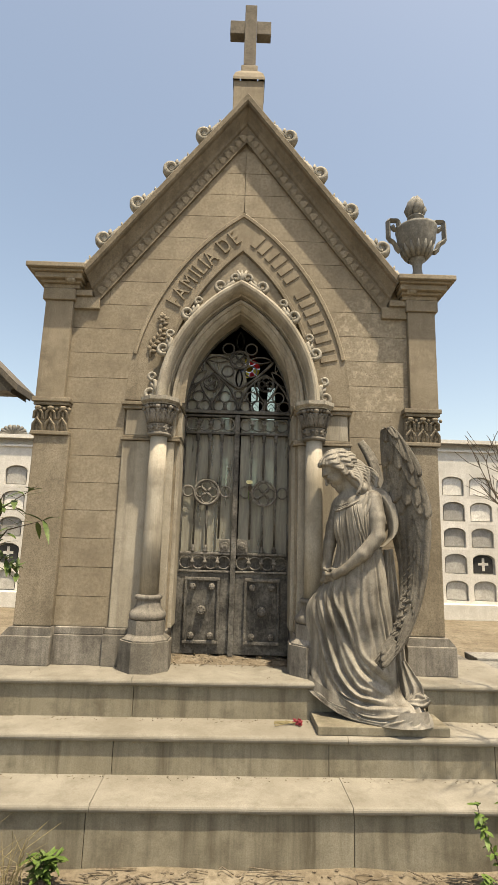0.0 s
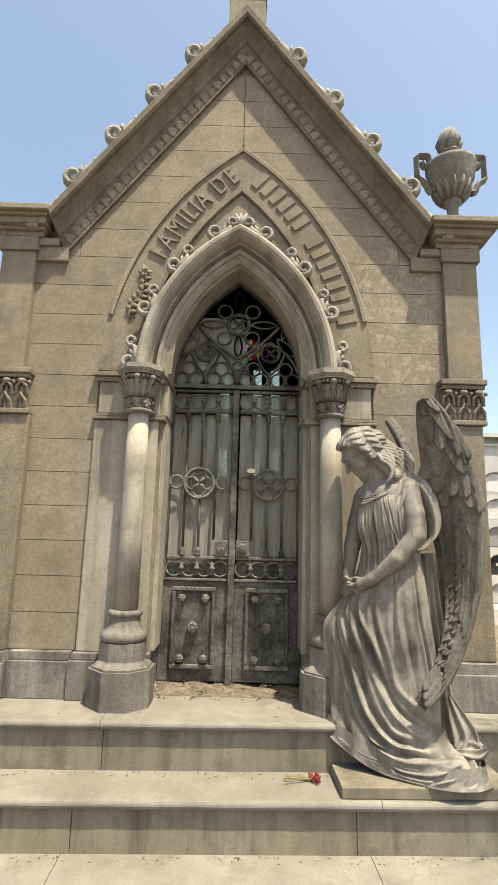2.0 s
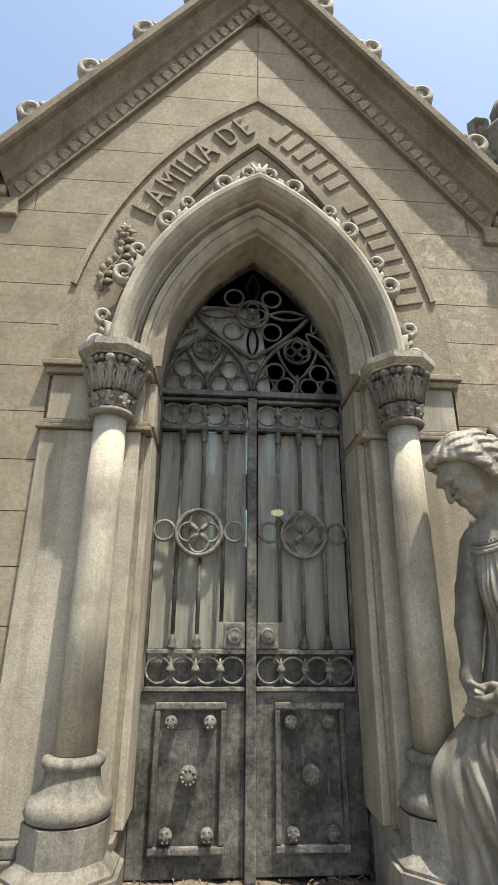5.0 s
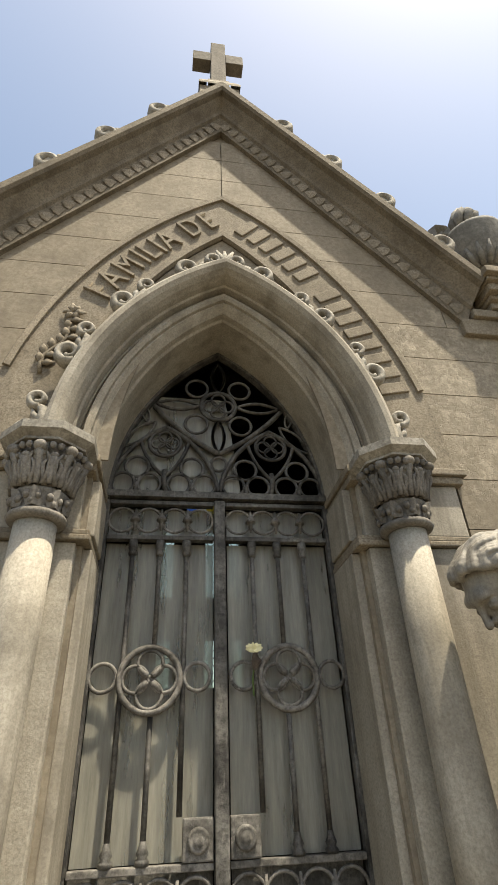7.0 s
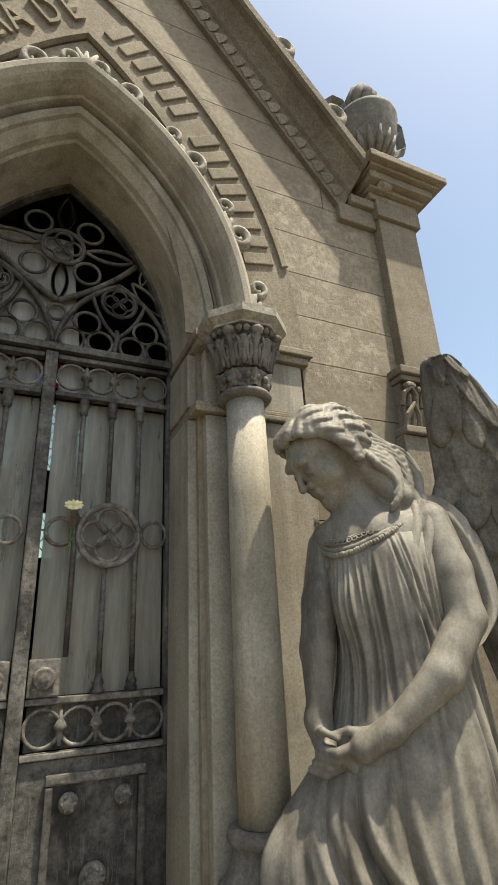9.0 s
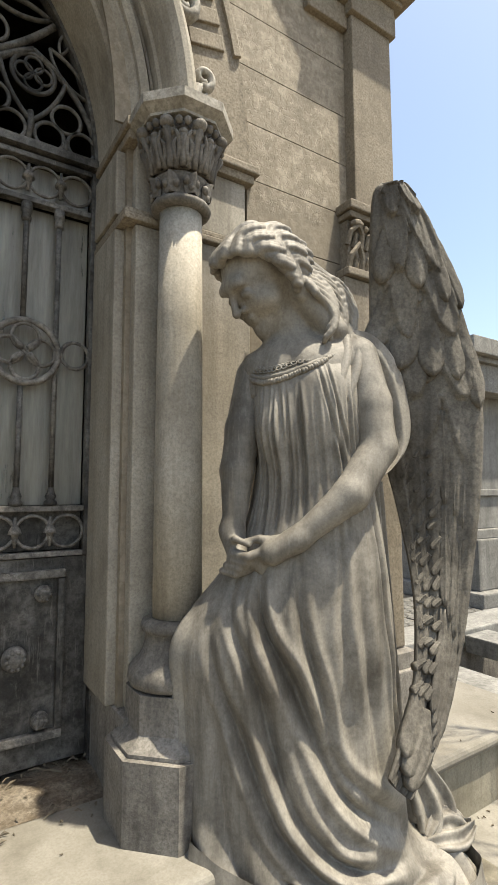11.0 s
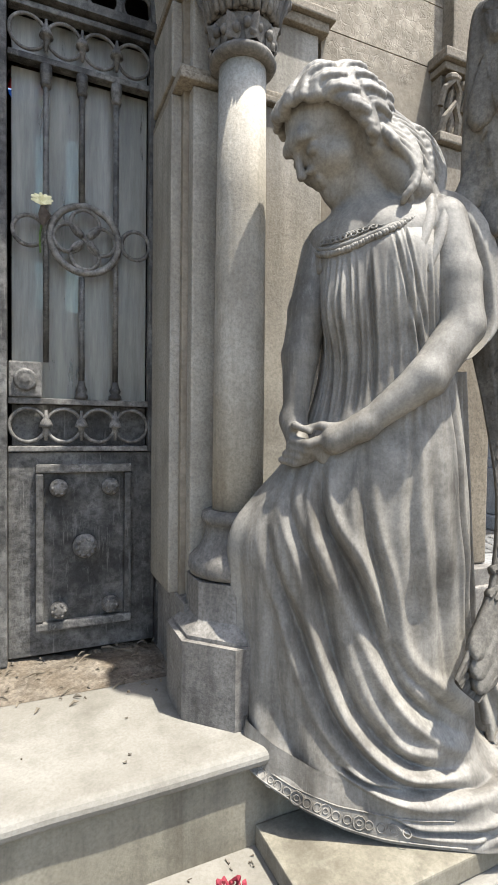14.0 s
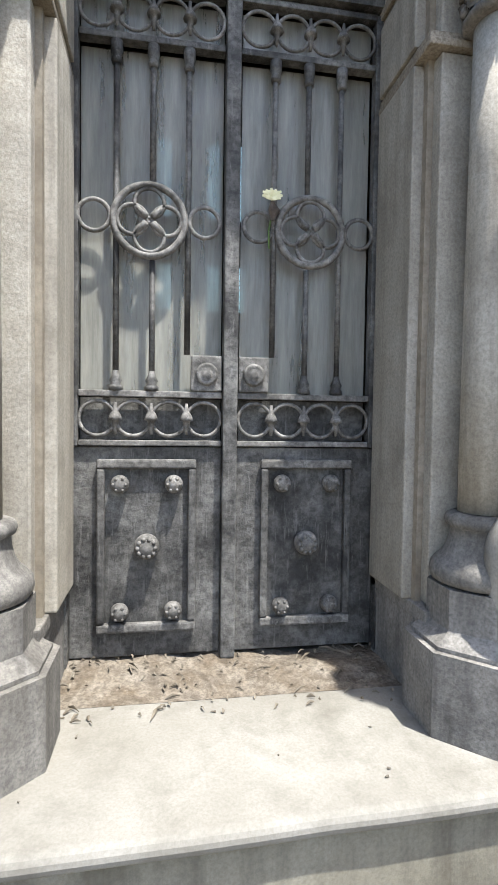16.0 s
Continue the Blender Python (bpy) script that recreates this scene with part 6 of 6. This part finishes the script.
def hanging(line, widths, face, waves, deep, n=22):
    """A strip of hanging cloth with folds along its length."""
    rows = []
    for i in range(33):
        t = i / 32
        c, d = catmull(line, t), catmull(line, min(1, t + 0.02)) - catmull(line, max(0, t - 0.02))
        f_ = (Vector(face) - d.normalized() * Vector(face).dot(d.normalized())).normalized()
        s_ = d.normalized().cross(f_)
        w = catmull([(x, 0, 0) for x in widths], t).x
        front = [c + s_ * (w * u) + f_ * (deep * (0.4 + 0.9 * t) * (math.cos(u * waves * math.pi + 0.8 * math.sin(3 * t)) - 1.2 * u * u)) for u in [-1 + 2 * k / n for k in range(n + 1)]]
        rows.append(front + [q - f_ * 0.02 for q in front[::-1]])
    vs = grid(bm, rows, False, True)
    bm.faces.new(vs[0]), bm.faces.new(vs[-1])


# cloak's end behind the wing, drawn in at the knot, and the two loose tips beyond it
hanging([(1.055, -0.395, 0.86), (1.075, -0.385, 0.60), (1.092, -0.385, 0.36), (1.105, -0.395, 0.15), (1.125, -0.425, -0.04)], (0.03, 0.045, 0.05, 0.055, 0.05), (0.1, -1, 0.1), 3.0, 0.012)
hanging([(1.125, -0.405, 0.16), (1.150, -0.435, 0.07), (1.172, -0.462, -0.01), (1.150, -0.475, -0.062)], (0.018, 0.045, 0.062, 0.040), (-0.35, -1, 0.35), 2.2, 0.012)
hanging([(1.105, -0.455, -0.070), (1.155, -0.490, -0.052), (1.205, -0.508, -0.050), (1.248, -0.520, -0.030)], (0.012, 0.030, 0.034, 0.010), (-0.2, -0.6, 0.9), 2.0, 0.008)
hanging([(1.130, -0.470, -0.062), (1.180, -0.478, -0.025), (1.222, -0.500, -0.035), (1.240, -0.515, -0.075)], (0.012, 0.028, 0.032, 0.012), (-0.1, -0.8, 0.7), 1.6, 0.008)
# embroidered border along the hem
for v in (0.990, 0.948):
    tube(bm, [robe_at(th, v) + robe_out(th, v) * 0.001 for th in np.linspace(3.10, 5.0, 40)], 0.0020, 5)
for i in range(24):
    th = 3.14 + 1.82 * i / 23
    o, n_ = robe_at(th, 0.968), robe_out(th, 0.968)
    s_ = (robe_at(th + 0.05, 0.968) - robe_at(th - 0.05, 0.968)).normalized()
    u_ = n_.cross(s_).normalized()
    for r in ((0.014, 0.006) if i % 3 == 0 else (0.009,)):
        tube(bm, [o + n_ * 0.001 + r * (s_ * math.cos(a) + u_ * math.sin(a)) for a in np.linspace(0, 2 * math.pi, 11)[:-1]], 0.0016, 5, True)
body_faces = len(bm.faces)
LEAD = [(1.040, -0.499, 1.684), (1.082, -0.510, 1.668), (1.165, -0.533, 1.530), (1.240, -0.558, 1.300), (1.275, -0.575, 1.080), (1.262, -0.572, 0.850), (1.225, -0.560, 0.620), (1.150, -0.560, 0.400), (1.050, -0.565, 0.240), (0.950, -0.560, 0.135)]
TRAIL = [(1.015, -0.487, 1.680), (0.992, -0.468, 1.650), (0.998, -0.445, 1.500), (1.035, -0.400, 1.280), (1.045, -0.385, 1.100), (1.085, -0.392, 0.930), (1.112, -0.420, 0.750), (1.095, -0.475, 0.550), (1.018, -0.525, 0.345), (0.905, -0.545, 0.185)]
wing(bm, LEAD, TRAIL, (0.75, 0.65, 0), relief=0.75)


def wing_frame(t, w):
    """Place on the wing, the ways along it and across it, and out of its face."""
    a, b = catmull(LEAD, t), catmull(TRAIL, t)
    along = (catmull(LEAD, min(1, t + 0.02)) + catmull(TRAIL, min(1, t + 0.02)) - catmull(LEAD, max(0, t - 0.02)) - catmull(TRAIL, max(0, t - 0.02))).normalized()
    across = (a - b).normalized()
    out = across.cross(along).normalized()
    if out.dot(Vector((0.75, 0.65, 0))) > 0:
        out.negate()
    return b.lerp(a, w) + out * (0.012 + 0.030 * math.sin(math.pi * w) * (1 - t)), along, out.cross(along).normalized() * (1 if out.cross(along).dot(across) > 0 else -1), out


def feather(t, w, length, width, lean, rise, thick=0.010):
    """One carved feather laid along the wing: domed, with a quill and barbs, its tip slightly lifted."""
    span = max(0.05, (catmull(LEAD, t) - catmull(TRAIL, t)).length)
    rows = []
    for i in range(15):
        f = i / 14
        p, al, ac, out = wing_frame(min(0.995, t + f * length * math.cos(lean) / 1.75), min(1.02, max(-0.02, w + f * length * math.sin(lean) / span)))
        s_ = (ac * math.cos(lean) - al * math.sin(lean)).normalized()
        ww = width * (0.6 + 0.4 * math.sin(math.pi * 0.62 * min(1, f * 0.9 + 0.1))) * (1 if f < 0.70 else math.sqrt(max(0.02, 1 - ((f - 0.70) / 0.305) ** 2)))
        front = []
        for k in range(11):
            u = -1 + k / 5
            h = thick * (0.25 + 0.75 * f) * (1 - 0.75 * u * u) + 0.0025 * math.exp(-(u / 0.16) ** 2) + 0.0012 * math.sin(9 * abs(u) - 26 * f) + rise * f * f - 0.006
            front.append(p + s_ * (ww * u) + out * h)
        rows.append(front + [q - out * (thick + 0.010 + rise * f * f) for q in front[::-1]])
    vs = grid(bm, rows, False, True)
    bm.faces.new(vs[0]), bm.faces.new(vs[-1])


rf = random.Random(21)
# small coverts under the top edge, then the large ones that end in two ragged tiers
for i in range(30):
    feather(0.08 + 0.010 * i, 0.34 + 0.50 * rf.random(), 0.07 + 0.03 * rf.random(), 0.022 + 0.008 * rf.random(), rf.uniform(-0.5, 0.35), 0.006, 0.008)
for t, w, l, wd, lean, rise in ((0.16, 0.42, 0.20, 0.036, -0.22, 0.016), (0.17, 0.60, 0.20, 0.034, -0.05, 0.014), (0.19, 0.76, 0.20, 0.030, 0.06, 0.012), (0.20, 0.90, 0.20, 0.026, 0.08, 0.010),
                                (0.27, 0.30, 0.17, 0.038, -0.40, 0.020), (0.27, 0.47, 0.23, 0.040, -0.20, 0.024), (0.28, 0.62, 0.23, 0.036, -0.06, 0.020), (0.29, 0.76, 0.22, 0.032, 0.03, 0.016), (0.30, 0.90, 0.27, 0.028, 0.05, 0.020),
                                (0.36, 0.16, 0.15, 0.040, -0.50, 0.016), (0.38, 0.32, 0.13, 0.034, -0.45, 0.012)):
    feather(t, w, l, wd, lean, rise, 0.015)
# long primaries along the outer edge and the short barbs inside them
for k in range(4):
    for t in (0.46, 0.60, 0.74):
        feather(t, 0.93 - 0.10 * k, 0.30 - 0.02 * k, 0.014, 0.0, 0.003, 0.005)
for k in range(3):
    for i in range(14):
        feather(0.48 + 0.028 * i + 0.009 * k, 0.56 - 0.16 * k + 0.04 * rf.random(), 0.055 + 0.02 * rf.random(), 0.010, -0.50 - 0.25 * rf.random(), 0.001, 0.0075)
for w, t, l in ((0.20, 0.87, 0.15), (0.50, 0.88, 0.16), (0.80, 0.87, 0.20)):
    feather(t, w, l, 0.024, 0.0, 0.004, 0.008)
wing(bm, [(0.905, -0.165, 1.625), (0.955, -0.190, 1.520), (1.000, -0.230, 1.380), (1.035, -0.270, 1.220), (1.050, -0.300, 1.050)],
     [(0.930, -0.120, 1.635), (1.030, -0.110, 1.540), (1.090, -0.110, 1.380), (1.110, -0.120, 1.180), (1.100, -0.140, 0.980)], (0.3, 1, 0), 60, 16, 0.4)
bmesh.ops.recalc_face_normals(bm, faces=bm.faces)
for f in bm.faces[body_faces:] if bm.faces.ensure_lookup_table() is None else ():
    f.material_index = 1
statue = part("angel_statue", bm, MARBLE, None, "grey marble statue of a mourning winged figure in a long robe", smooth=True, category="statue")
statue.data.materials.append(GRIME)

# ---- ashlar courses of the front ----
CH = 0.2075


def course(z0, z1, sg, xi, xo):
    bm = bmesh.new()
    strip(bm, z0 + 0.0018, z1 - 0.0018, lambda z: sg * xi(z), lambda z: sg * xo(z), 0.0, 0.0135, 4)
    part("stone_block", bm, WALL, tomb)


def inner(z):
    return 0.877 if z < 1.95 else max(BAND.x(z) + 0.001, 0.0)


k = 0
while True:
    z0, z1 = 0.252 + CH * k, 0.252 + CH * (k + 1)
    if z0 > 4.2:
        break
    for sg in (-1, 1):
        cut = inner(z0) + 0.003
        a = (lambda z: max(inner(z), 0.0025)) if cut < outer(z1) else None
        if a is None:
            continue
        width = outer(z0) - inner(z0)
        if 0.62 < width and z0 > 2.7 and k % 2 == 0:
            m = inner(z0) + width * 0.55
            course(z0, z1, sg, a, lambda z: min(m - 0.002, outer(z)))
            course(z0, z1, sg, lambda z: min(m + 0.002, outer(z)), outer)
        else:
            course(z0, z1, sg, lambda z: min(a(z), outer(z)), outer)
    k += 1
